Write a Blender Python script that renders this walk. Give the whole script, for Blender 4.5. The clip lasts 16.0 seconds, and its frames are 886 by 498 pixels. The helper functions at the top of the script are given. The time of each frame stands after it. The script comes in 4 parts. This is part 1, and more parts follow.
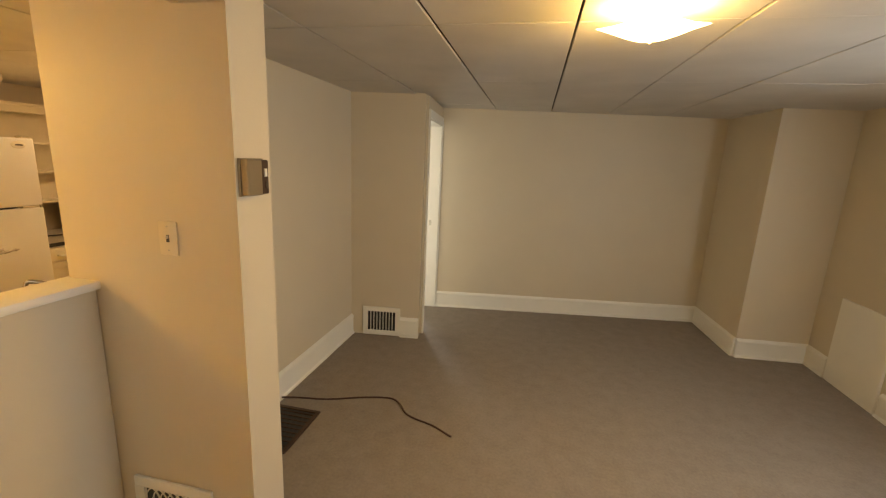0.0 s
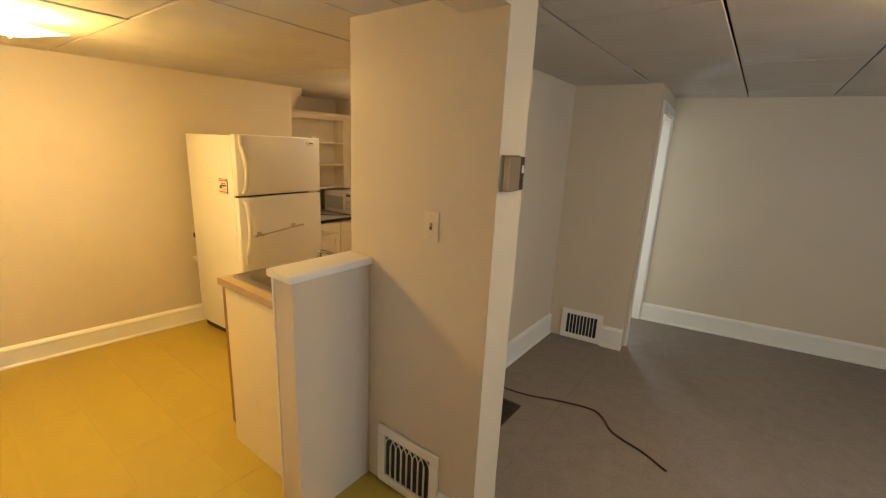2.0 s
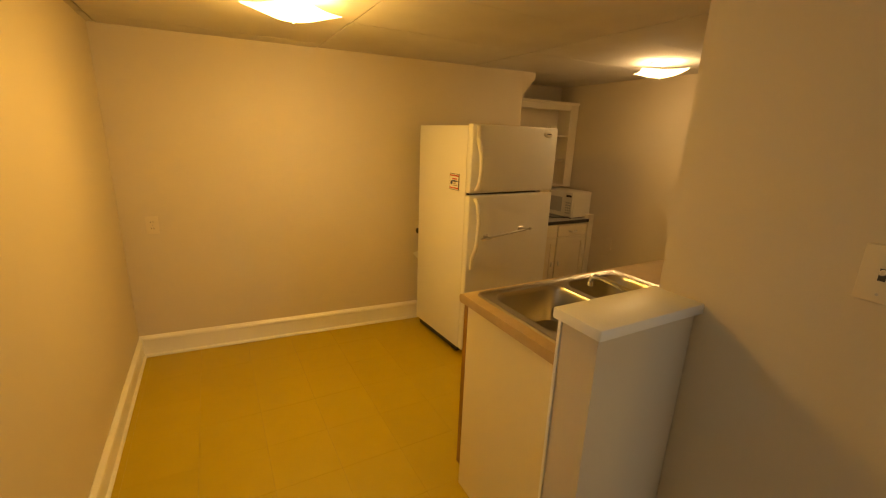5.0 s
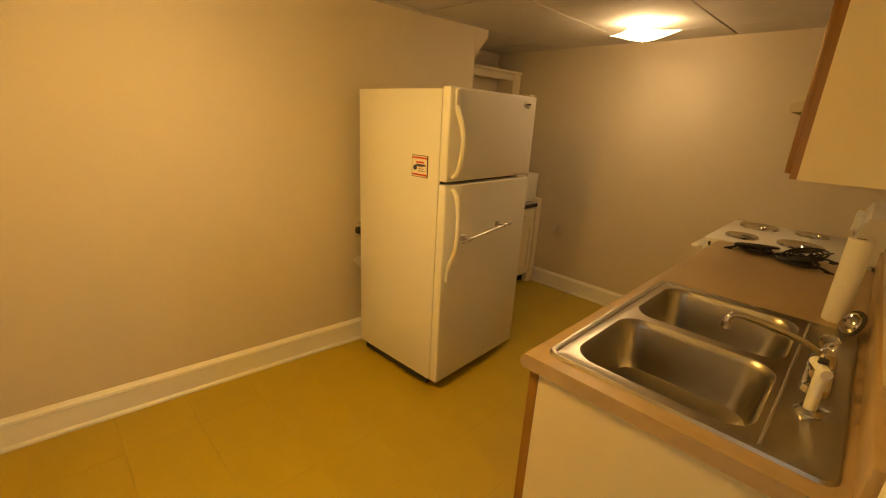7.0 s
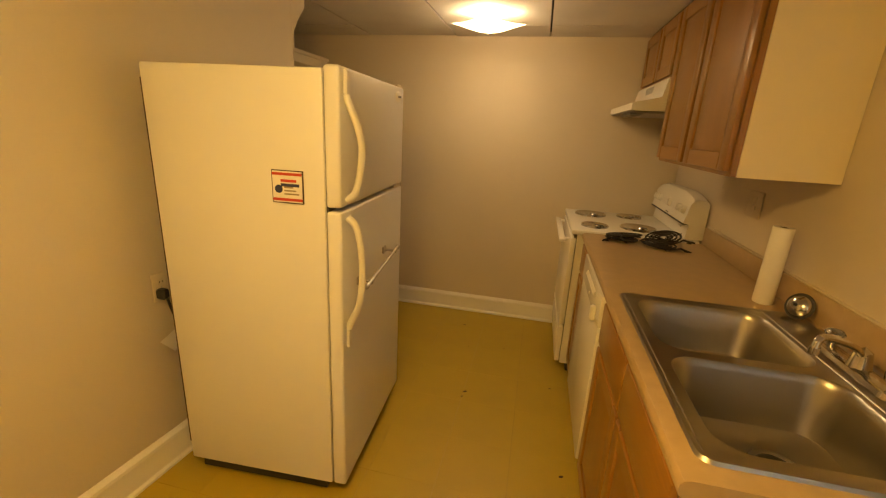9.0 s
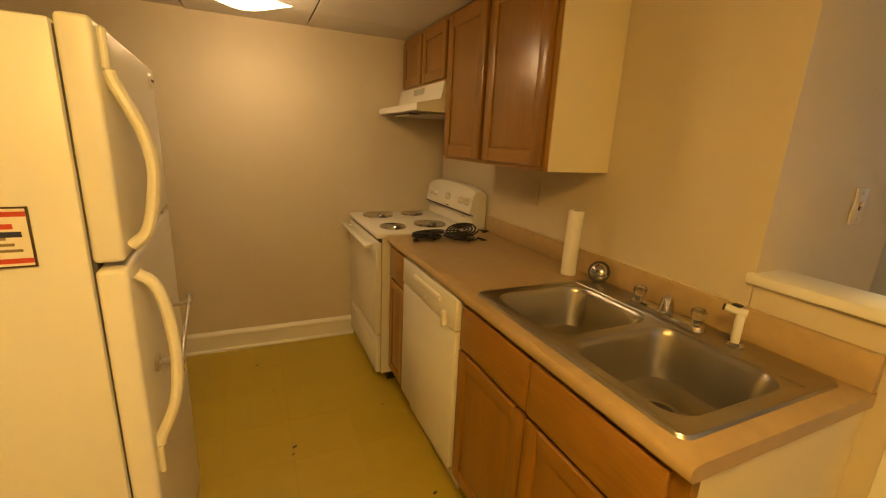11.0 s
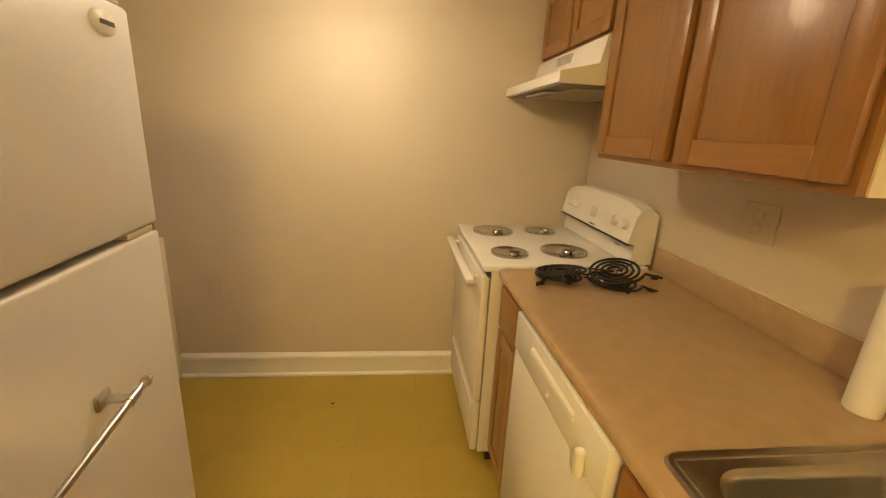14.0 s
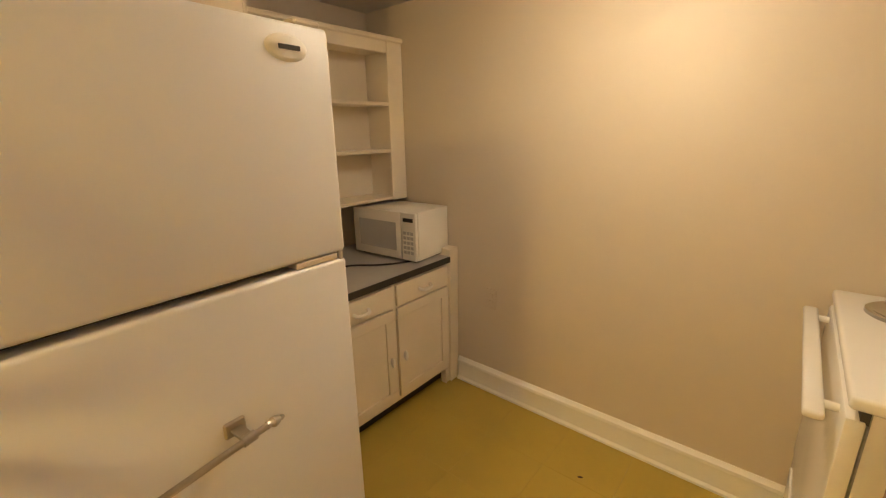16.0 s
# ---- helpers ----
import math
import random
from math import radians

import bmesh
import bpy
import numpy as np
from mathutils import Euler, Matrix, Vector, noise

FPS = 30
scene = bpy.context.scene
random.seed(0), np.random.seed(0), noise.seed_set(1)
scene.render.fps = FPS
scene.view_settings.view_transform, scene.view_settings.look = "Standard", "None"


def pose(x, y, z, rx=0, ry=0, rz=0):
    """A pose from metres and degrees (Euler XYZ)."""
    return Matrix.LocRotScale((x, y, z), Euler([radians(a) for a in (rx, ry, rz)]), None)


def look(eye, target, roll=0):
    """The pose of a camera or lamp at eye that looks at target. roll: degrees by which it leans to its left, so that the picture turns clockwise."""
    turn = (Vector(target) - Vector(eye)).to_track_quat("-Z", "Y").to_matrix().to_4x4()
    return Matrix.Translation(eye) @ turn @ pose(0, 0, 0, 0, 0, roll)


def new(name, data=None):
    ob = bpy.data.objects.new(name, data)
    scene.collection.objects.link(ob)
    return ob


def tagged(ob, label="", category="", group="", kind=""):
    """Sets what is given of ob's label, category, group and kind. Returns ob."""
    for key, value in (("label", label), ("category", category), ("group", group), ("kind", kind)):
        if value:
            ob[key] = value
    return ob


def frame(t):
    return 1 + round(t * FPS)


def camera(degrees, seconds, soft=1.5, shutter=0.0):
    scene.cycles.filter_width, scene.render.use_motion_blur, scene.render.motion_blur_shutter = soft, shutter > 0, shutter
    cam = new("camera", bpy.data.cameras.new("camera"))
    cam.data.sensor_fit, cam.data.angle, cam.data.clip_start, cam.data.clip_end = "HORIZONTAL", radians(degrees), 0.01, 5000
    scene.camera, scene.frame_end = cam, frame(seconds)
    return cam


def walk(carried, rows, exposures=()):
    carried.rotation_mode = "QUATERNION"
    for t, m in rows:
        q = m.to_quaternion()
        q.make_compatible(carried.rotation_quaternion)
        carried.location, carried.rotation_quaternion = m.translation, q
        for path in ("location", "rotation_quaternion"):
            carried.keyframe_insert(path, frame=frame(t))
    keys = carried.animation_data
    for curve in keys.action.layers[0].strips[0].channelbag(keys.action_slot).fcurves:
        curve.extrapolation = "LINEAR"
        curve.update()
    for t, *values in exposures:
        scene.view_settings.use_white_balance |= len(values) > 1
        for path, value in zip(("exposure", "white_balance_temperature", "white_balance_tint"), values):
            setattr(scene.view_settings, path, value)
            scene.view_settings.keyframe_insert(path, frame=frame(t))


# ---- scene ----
cam = camera(93.4, 16.0, soft=1.2)

PATH = [
    (0, (1.693, 0.523, 1.64), (1.294, 2.437, 1.221), 2.6),
    (0.5, (1.664, 0.508, 1.642), (1.064, 2.366, 1.209), 2.7),
    (1, (1.616, 0.489, 1.636), (0.823, 2.27, 1.19), 2.7),
    (1.5, (1.531, 0.469, 1.634), (0.551, 2.151, 1.172), 2.8),
    (2, (1.462, 0.457, 1.632), (0.307, 2.019, 1.158), 2.7),
    (2.5, (1.403, 0.438, 1.623), (0.089, 1.867, 1.142), 2.6),
    (3, (1.335, 0.408, 1.611), (-0.118, 1.693, 1.121), 2.5),
    (3.5, (1.266, 0.388, 1.607), (-0.304, 1.523, 1.11), 2.3),
    (4, (1.114, 0.421, 1.594), (-0.556, 1.396, 1.084), 2.1),
    (4.2, (1.041, 0.452, 1.586), (-0.659, 1.374, 1.076), 2.5),
    (6.3, (0.192, 0.552, 1.537), (-1.38, 1.642, 0.952), 1.9),
    (6.5, (0.092, 0.551, 1.509), (-1.429, 1.711, 0.927), 2.9),
    (7, (-0.133, 0.562, 1.509), (-1.481, 1.914, 0.913), 3.1),
    (7.5, (-0.322, 0.57, 1.495), (-1.494, 2.079, 0.903), 3.0),
    (8, (-0.53, 0.628, 1.48), (-1.547, 2.254, 0.914), 3.0),
    (8.5, (-0.734, 0.7, 1.483), (-1.497, 2.458, 0.912), 3.2),
    (9, (-0.952, 0.748, 1.488), (-1.356, 2.625, 0.929), 3.1),
    (9.5, (-1.081, 0.812, 1.471), (-1.18, 2.739, 0.943), 2.7),
    (10, (-1.194, 0.921, 1.481), (-1.013, 2.846, 0.97), 2.0),
    (10.2, (-1.228, 0.953, 1.479), (-0.903, 2.861, 0.974), 2.2),
    (12.3, (-1.408, 1.167, 1.458), (-0.291, 2.743, 0.941), 3.0),
    (12.5, (-1.363, 1.211, 1.453), (-0.278, 2.807, 0.926), 3.0),
    (13, (-1.192, 1.362, 1.443), (-0.322, 3.077, 0.891), 2.6),
    (13.5, (-1.105, 1.533, 1.435), (-0.545, 3.369, 0.871), 2.5),
    (14, (-1.064, 1.747, 1.45), (-0.839, 3.656, 0.9), 2.9),
    (14.5, (-1.032, 1.93, 1.434), (-1.296, 3.828, 0.86), 3.3),
    (15, (-0.949, 2.084, 1.455), (-1.724, 3.831, 0.865), 2.4),
    (15.5, (-0.901, 2.18, 1.452), (-1.978, 3.761, 0.868), 0.1),
    (16, (-0.875, 2.22, 1.46), (-2.116, 3.692, 0.92), -1.0),
]
EXPOSURES = [
    (0.0, 0.92, 7900, 9),
    (1.5, 0.76, 6700, 8),
    (3.0, 0.40, 6150, 6),
    (4.2, -0.14, 9300, 7),
    (7.0, -0.02, 8100, 8),
    (9.5, 0.14, 7300, 7),
    (12.4, 0.16, 8000, 7),
    (13.1, 0.64, 6500, 5),
    (14.0, 0.84, 5600, 5),
    (16.0, 0.84, 5400, 8),
]
walk(cam, [(t, look(eye, target, roll)) for t, eye, target, roll in PATH], EXPOSURES)

# ---------- light ----------
world = bpy.data.worlds.new("world")
scene.world = world
world.use_nodes = True
wnt = world.node_tree
sky = wnt.nodes.new("ShaderNodeTexSky")
sky.sky_type, sky.sun_disc = "NISHITA", False
sky.sun_elevation, sky.sun_rotation = radians(38), radians(60)
wnt.links.new(sky.outputs[0], wnt.nodes["Background"].inputs[0])
wnt.nodes["Background"].inputs[1].default_value = 0.12
sun = new("sun", bpy.data.lights.new("sun", "SUN"))
sun.data.energy, sun.data.angle, sun.data.color = 1.0, radians(12), (1, 0.95, 0.88)
sun.matrix_world = look((6, -3, 9), (0, 2, 0))


def bulb(name, x, y, z, watts, colour, radius=0.11):
    lamp = new(name, bpy.data.lights.new(name, "POINT"))
    lamp.data.energy, lamp.data.color, lamp.data.shadow_soft_size = watts, colour, radius
    lamp.matrix_world = pose(x, y, z)


def daylight(name, eye, target, width, height, watts, colour=(0.72, 0.84, 1.0)):
    lamp = new(name, bpy.data.lights.new(name, "AREA"))
    lamp.data.shape, lamp.data.size, lamp.data.size_y = "RECTANGLE", width, height
    lamp.data.energy, lamp.data.color = watts, colour
    lamp.matrix_world = look(eye, target)


WARM1, WARM2, WARM3 = (1.0, 0.59, 0.145), (1.0, 0.65, 0.34), (1.0, 0.63, 0.17)
bulb("kitchen_bulb_front", -1.32, 0.90, 1.985, 23.5, WARM1, 0.11)
bulb("kitchen_bulb_back", -1.325, 3.39, 1.985, 6.2, WARM2, 0.11)
bulb("living_bulb", 2.03, 2.15, 2.03, 7.5, WARM3)
bulb("kitchen_bulb_front_upper", -1.32, 0.90, 2.085, 2.6, WARM1, 0.035)
bulb("kitchen_bulb_back_upper", -1.325, 3.39, 2.085, 1.4, WARM2, 0.035)
bulb("living_bulb_upper", 2.03, 2.15, 2.12, 1.4, WARM3, 0.035)
for lamp_name, lx, ly, lz, watts, tone in (("kitchen_dish_front", -1.32, 0.90, 2.01, 10.5, WARM1), ("kitchen_dish_back", -1.325, 3.39, 2.01, 1.4, WARM2), ("living_dish", 2.03, 2.15, 2.045, 4.2, WARM3)):
    dish = new(lamp_name, bpy.data.lights.new(lamp_name, "AREA"))
    dish.data.shape, dish.data.size, dish.data.energy, dish.data.color = "DISK", 0.22, watts, tone
    dish.matrix_world = pose(lx, ly, lz)
daylight("front_window_sky", (0.08, -0.45, 1.35), (0.2, 1, 1.1), 1.0, 1.5, 19, (0.97, 0.94, 0.91))
daylight("east_window_sky", (4.1, 1.9, 1.6), (0, 2.4, 0.6), 0.85, 0.75, 20)
daylight("east_outside_sky", (4.9, 1.9, 1.9), (4.2, 1.9, 1.6), 1.0, 1.0, 6, (0.42, 0.66, 1.0))
daylight("side_room_sky", (0.0, 6.2, 1.2), (0.3, 4, 1), 0.9, 1.6, 60)

# ---------- materials ----------


def mat(name, colour, rough=0.5, metal=0.0, vary=0.06, scale=6.0, bump=0.0, bump_scale=120.0, stretch=(1, 1, 1), coat=0.0, spot=None, random_tone=0.0):
    m = bpy.data.materials.new(name)
    m.use_nodes = True
    nt = m.node_tree
    N, L = nt.nodes.new, nt.links.new
    b = nt.nodes["Principled BSDF"]
    b.inputs["Roughness"].default_value, b.inputs["Metallic"].default_value = rough, metal
    b.inputs["Coat Weight"].default_value = coat
    tc, mp = N("ShaderNodeTexCoord"), N("ShaderNodeMapping")
    mp.inputs["Scale"].default_value = stretch
    L(tc.outputs["Object"], mp.inputs["Vector"])
    n1, n2 = N("ShaderNodeTexNoise"), N("ShaderNodeTexNoise")
    n1.inputs["Scale"].default_value, n1.inputs["Detail"].default_value = scale, 6
    n2.inputs["Scale"].default_value, n2.inputs["Detail"].default_value = scale * 0.18, 3
    L(mp.outputs[0], n1.inputs["Vector"]), L(mp.outputs[0], n2.inputs["Vector"])
    mix = N("ShaderNodeMix")
    mix.data_type = "FLOAT"
    mix.inputs[0].default_value = 0.45
    L(n1.outputs[0], mix.inputs[2]), L(n2.outputs[0], mix.inputs[3])
    ramp = N("ShaderNodeValToRGB")
    e = ramp.color_ramp.elements
    e[0].position, e[1].position = 0.3, 0.7
    e[0].color = tuple(max(0, c * (1 - vary)) for c in colour) + (1,)
    e[1].color = tuple(min(1, c * (1 + vary)) for c in colour) + (1,)
    L(mix.outputs[0], ramp.inputs[0])
    out = ramp.outputs[0]
    if spot:
        n3, r3, mx = N("ShaderNodeTexNoise"), N("ShaderNodeValToRGB"), N("ShaderNodeMix")
        n3.inputs["Scale"].default_value, n3.inputs["Detail"].default_value = spot[1], 4
        L(mp.outputs[0], n3.inputs["Vector"]), L(n3.outputs[0], r3.inputs[0])
        r3.color_ramp.elements[0].position, r3.color_ramp.elements[1].position = spot[2], spot[2] + 0.06
        mx.data_type = "RGBA"
        mx.inputs[7].default_value = (*spot[0], 1)
        L(r3.outputs[0], mx.inputs[0]), L(out, mx.inputs[6])
        out = mx.outputs[2]
    if random_tone:
        oi, mr, hs = N("ShaderNodeObjectInfo"), N("ShaderNodeMapRange"), N("ShaderNodeHueSaturation")
        mr.inputs[3].default_value, mr.inputs[4].default_value = 1 - random_tone, 1 + random_tone
        L(oi.outputs["Random"], mr.inputs[0]), L(mr.outputs[0], hs.inputs["Value"]), L(out, hs.inputs["Color"])
        out = hs.outputs[0]
    L(out, b.inputs["Base Color"])
    rr = N("ShaderNodeMapRange")
    rr.inputs[3].default_value, rr.inputs[4].default_value = max(0.02, rough * 0.85), min(1, rough * 1.15)
    L(n1.outputs[0], rr.inputs[0]), L(rr.outputs[0], b.inputs["Roughness"])
    if bump:
        nb, bp = N("ShaderNodeTexNoise"), N("ShaderNodeBump")
        nb.inputs["Scale"].default_value, nb.inputs["Detail"].default_value = bump_scale, 4
        bp.inputs["Strength"].default_value, bp.inputs["Distance"].default_value = bump, 0.004
        L(mp.outputs[0], nb.inputs["Vector"]), L(nb.outputs[0], bp.inputs["Height"]), L(bp.outputs[0], b.inputs["Normal"])
    return m


def glow(name, colour, strength):
    m = bpy.data.materials.new(name)
    m.use_nodes = True
    b = m.node_tree.nodes["Principled BSDF"]
    b.inputs["Base Color"].default_value = (0.9, 0.88, 0.82, 1)
    b.inputs["Emission Color"].default_value, b.inputs["Emission Strength"].default_value = (*colour, 1), strength
    return m


def glass(name):
    m = bpy.data.materials.new(name)
    m.use_nodes = True
    b = m.node_tree.nodes["Principled BSDF"]
    b.inputs["Transmission Weight"].default_value, b.inputs["Roughness"].default_value = 1, 0.02
    b.inputs["IOR"].default_value = 1.45
    return m


PAINT = mat("wall_paint", (0.615, 0.533, 0.405), 0.55, vary=0.035, scale=3, bump=0.12, bump_scale=90)
TRIM = mat("trim_paint", (0.80, 0.77, 0.70), 0.38, vary=0.03, scale=5, bump=0.06, bump_scale=60)
CEIL = mat("ceiling_panel", (0.59, 0.555, 0.51), 0.85, vary=0.11, scale=3.5, bump=0.25, bump_scale=160)
DARKGAP = mat("dark_gap", (0.05, 0.04, 0.035), 0.9)
LINO = mat("painted_vinyl", (0.43, 0.315, 0.042), 0.42, vary=0.09, scale=4, bump=0.1, bump_scale=40, spot=((0.30, 0.22, 0.08), 7, 0.68), random_tone=0.018)
CARPET = mat("grey_carpet", (0.27, 0.225, 0.19), 0.95, vary=0.16, scale=60, bump=0.9, bump_scale=320)
WHITE = mat("appliance_enamel", (0.77, 0.755, 0.715), 0.36, vary=0.015, scale=3, bump=0.05, bump_scale=420)
WHITE2 = mat("stove_enamel", (0.80, 0.78, 0.73), 0.22, vary=0.015, scale=4)
PLASTIC = mat("white_plastic", (0.78, 0.75, 0.67), 0.35, vary=0.02)
IVORY = mat("ivory_plastic", (0.66, 0.57, 0.42), 0.4, vary=0.03)
BLACK = mat("black_plastic", (0.02, 0.02, 0.02), 0.45)
RUBBER = mat("dark_gasket", (0.06, 0.055, 0.05), 0.7)
CHROME = mat("chrome", (0.58, 0.56, 0.53), 0.14, 1.0, vary=0.03)
NICKEL = mat("brushed_nickel", (0.50, 0.47, 0.42), 0.3, 1.0, vary=0.05)
STEEL = mat("brushed_steel", (0.40, 0.37, 0.32), 0.30, 1.0, vary=0.05, scale=6)
OAK = mat("stained_oak", (0.275, 0.130, 0.030), 0.30, vary=0.17, scale=14, bump=0.12, bump_scale=60, stretch=(6, 6, 0.6), coat=0.15, random_tone=0.06)
OAKH = mat("stained_oak_across", (0.275, 0.130, 0.030), 0.30, vary=0.17, scale=14, bump=0.12, bump_scale=60, stretch=(6, 0.6, 6), coat=0.15, random_tone=0.06)
CREAM = mat("cream_laminate", (0.74, 0.64, 0.40), 0.4, vary=0.02, scale=4)
LAMINATE = mat("tan_laminate", (0.43, 0.305, 0.165), 0.34, vary=0.12, scale=22)
CREAMWOOD = mat("cream_painted_wood", (0.76, 0.68, 0.53), 0.42, vary=0.05, scale=6, bump=0.1, bump_scale=50)
COIL = mat("burnt_iron_coil", (0.035, 0.032, 0.03), 0.5, 0.6, vary=0.3, scale=40)
BROWNMETAL = mat("brown_register_metal", (0.07, 0.04, 0.025), 0.5, 0.4, vary=0.3, scale=20)
TAN = mat("thermostat_case", (0.33, 0.26, 0.17), 0.35, 0.5, vary=0.1)
# grey metal darkened to stand in for shade under the hood
HOODSHADE = mat("shaded_grey_metal", (0.20, 0.17, 0.13), 0.5, 0.3, vary=0.15, scale=15)
RED = mat("red_print", (0.55, 0.06, 0.04), 0.5)
PAPER = mat("white_paper", (0.80, 0.76, 0.68), 0.8, vary=0.03, scale=20)
NAVY = mat("dark_print", (0.03, 0.035, 0.09), 0.5)
GREYGLASS = mat("grey_oven_window", (0.50, 0.49, 0.47), 0.25, vary=0.05)
BLIND = mat("blind_slat", (0.80, 0.82, 0.84), 0.45, vary=0.02)
bnt = BLIND.node_tree
tl, ms_ = bnt.nodes.new("ShaderNodeBsdfTranslucent"), bnt.nodes.new("ShaderNodeMixShader")
tl.inputs[0].default_value, ms_.inputs[0].default_value = (0.8, 0.84, 0.9, 1), 0.4
bnt.links.new(bnt.nodes["Principled BSDF"].outputs[0], ms_.inputs[1])
bnt.links.new(tl.outputs[0], ms_.inputs[2])
bnt.links.new(ms_.outputs[0], bnt.nodes["Material Output"].inputs[0])
BROWNCORD = mat("brown_cord", (0.06, 0.025, 0.015), 0.5)
GLASS = glass("clear_glass")
GLOW1 = glow("lit_glass_front", (1.0, 0.80, 0.45), 7)
GLOW2 = glow("lit_glass_back", (1.0, 0.84, 0.58), 5)
GLOW3 = glow("lit_glass_living", (1.0, 0.82, 0.48), 6)
GRASS = mat("grass_ground", (0.06, 0.10, 0.035), 0.9, vary=0.3, scale=3)

# ---------- building helpers ----------
BASE = {}


def box(bm, x0, x1, y0, y1, z0, z1, bevel=0.0, seg=1):
    r = bmesh.ops.create_cube(bm, size=1)
    vs = r["verts"]
    for v in vs:
        v.co = ((x0 + x1) / 2 + v.co.x * (x1 - x0), (y0 + y1) / 2 + v.co.y * (y1 - y0), (z0 + z1) / 2 + v.co.z * (z1 - z0))
    if bevel:
        bmesh.ops.bevel(bm, geom=list({e for v in vs for e in v.link_edges}), offset=bevel, segments=seg, affect="EDGES", profile=0.5)
    return bm


def boxed(*a, **k):
    return box(bmesh.new(), *a, **k)


def rod(bm, a, b, r, seg=16, r2=None):
    """A round bar from a to b."""
    a, b = Vector(a), Vector(b)
    m = Matrix.Translation((a + b) / 2) @ (b - a).to_track_quat("Z", "Y").to_matrix().to_4x4()
    bmesh.ops.create_cone(bm, cap_ends=True, segments=seg, radius1=r, radius2=r if r2 is None else r2, depth=(b - a).length, matrix=m)
    return bm


def lathe(bm, profile, m=Matrix(), seg=28):
    """Turns a profile of (radius, height) about the z axis of m."""
    rings = []
    for r, z in profile:
        rings.append([bm.verts.new(m @ Vector((max(r, 1e-4) * math.cos(2 * math.pi * i / seg), max(r, 1e-4) * math.sin(2 * math.pi * i / seg), z))) for i in range(seg)])
    for a, b in zip(rings, rings[1:]):
        for i in range(seg):
            j = (i + 1) % seg
            bm.faces.new((a[i], a[j], b[j], b[i]))
    return bm


def tube(bm, pts, r, seg=8, cyc=False):
    """A round tube along points."""
    pts = [Vector(p) for p in pts]
    rings = []
    side = None
    for i, p in enumerate(pts):
        d = (pts[min(i + 1, len(pts) - 1)] - pts[max(i - 1, 0)]).normalized()
        if side is None:
            side = d.orthogonal().normalized()
        side = (side - d * side.dot(d)).normalized()
        up = d.cross(side)
        rings.append([bm.verts.new(p + r * (math.cos(2 * math.pi * k / seg) * side + math.sin(2 * math.pi * k / seg) * up)) for k in range(seg)])
    for a, b in zip(rings, rings[1:]):
        for k in range(seg):
            bm.faces.new((a[k], a[(k + 1) % seg], b[(k + 1) % seg], b[k]))
    bm.faces.new(rings[0][::-1]), bm.faces.new(rings[-1])
    return bm


def curve_points(keys, n=8):
    """A smooth line through a few points."""
    ks = [Vector(k) for k in keys]
    ks = [2 * ks[0] - ks[1], *ks, 2 * ks[-1] - ks[-2]]
    out = []
    for i in range(1, len(ks) - 2):
        p0, p1, p2, p3 = ks[i - 1 : i + 3]
        for k in range(n):
            t = k / n
            out.append(0.5 * (2 * p1 + (p2 - p0) * t + (2 * p0 - 5 * p1 + 4 * p2 - p3) * t * t + (3 * p1 - p0 - 3 * p2 + p3) * t**3))
    return out + [ks[-2]]


def mesh_of(name, bm, material):
    bmesh.ops.recalc_face_normals(bm, faces=bm.faces)
    me = bpy.data.meshes.new(name)
    bm.to_mesh(me)
    bm.free()
    me.materials.append(material)
    me.polygons.foreach_set("use_smooth", [True] * len(me.polygons))
    me.set_sharp_from_angle(angle=radians(32))
    return me


def thing(name, x, y, z, label, category, group=""):
    ob = new(name)
    ob.location = (x, y, z)
    ob.empty_display_size = 0.1
    BASE[ob.name] = Vector((x, y, z))
    return tagged(ob, label, category, group)


def part(name, bm, material, parent, label=""):
    """One mesh under a thing or a part; its coordinates are the room's."""
    base = BASE[parent.name]
    bm.transform(Matrix.Translation(-base))
    ob = new(name, mesh_of(name, bm, material))
    ob.parent = parent
    BASE[ob.name] = base
    return tagged(ob, label)


def solid(name, bm, material, label, category, kind="", origin=None, group=""):
    """A thing that is one mesh."""
    o = Vector(origin) if origin else Vector()
    bm.transform(Matrix.Translation(-o))
    ob = new(name, mesh_of(name, bm, material))
    ob.location = o
    BASE[ob.name] = o
    return tagged(ob, label, category, group, kind)


def run(p0, p1):
    """The frame of a wall that runs from p0 to p1: x along it, y into its thickness on the left-hand side."""
    d = Vector((p1[0] - p0[0], p1[1] - p0[1], 0))
    return Matrix.Translation((p0[0], p0[1], 0)) @ Matrix.Rotation(math.atan2(d.y, d.x), 4, "Z"), d.length


def wall(name, p0, p1, thick, z1, label, holes=(), more=0.0):
    """A wall whose room face lies on p0-p1 and whose thickness is on the left of that way; holes: (from, to, sill, head)."""
    m, ln = run(p0, p1)
    bm = bmesh.new()
    s = -more
    for a, b, za, zb in sorted(holes):
        box(bm, s, a, 0, thick, 0, z1)
        if za > 0:
            box(bm, a, b, 0, thick, 0, za)
        box(bm, a, b, 0, thick, zb, z1)
        s = b
    box(bm, s, ln + more, 0, thick, 0, z1)
    bm.transform(m)
    return solid(name, bm, PAINT, label, "wall", "structure")


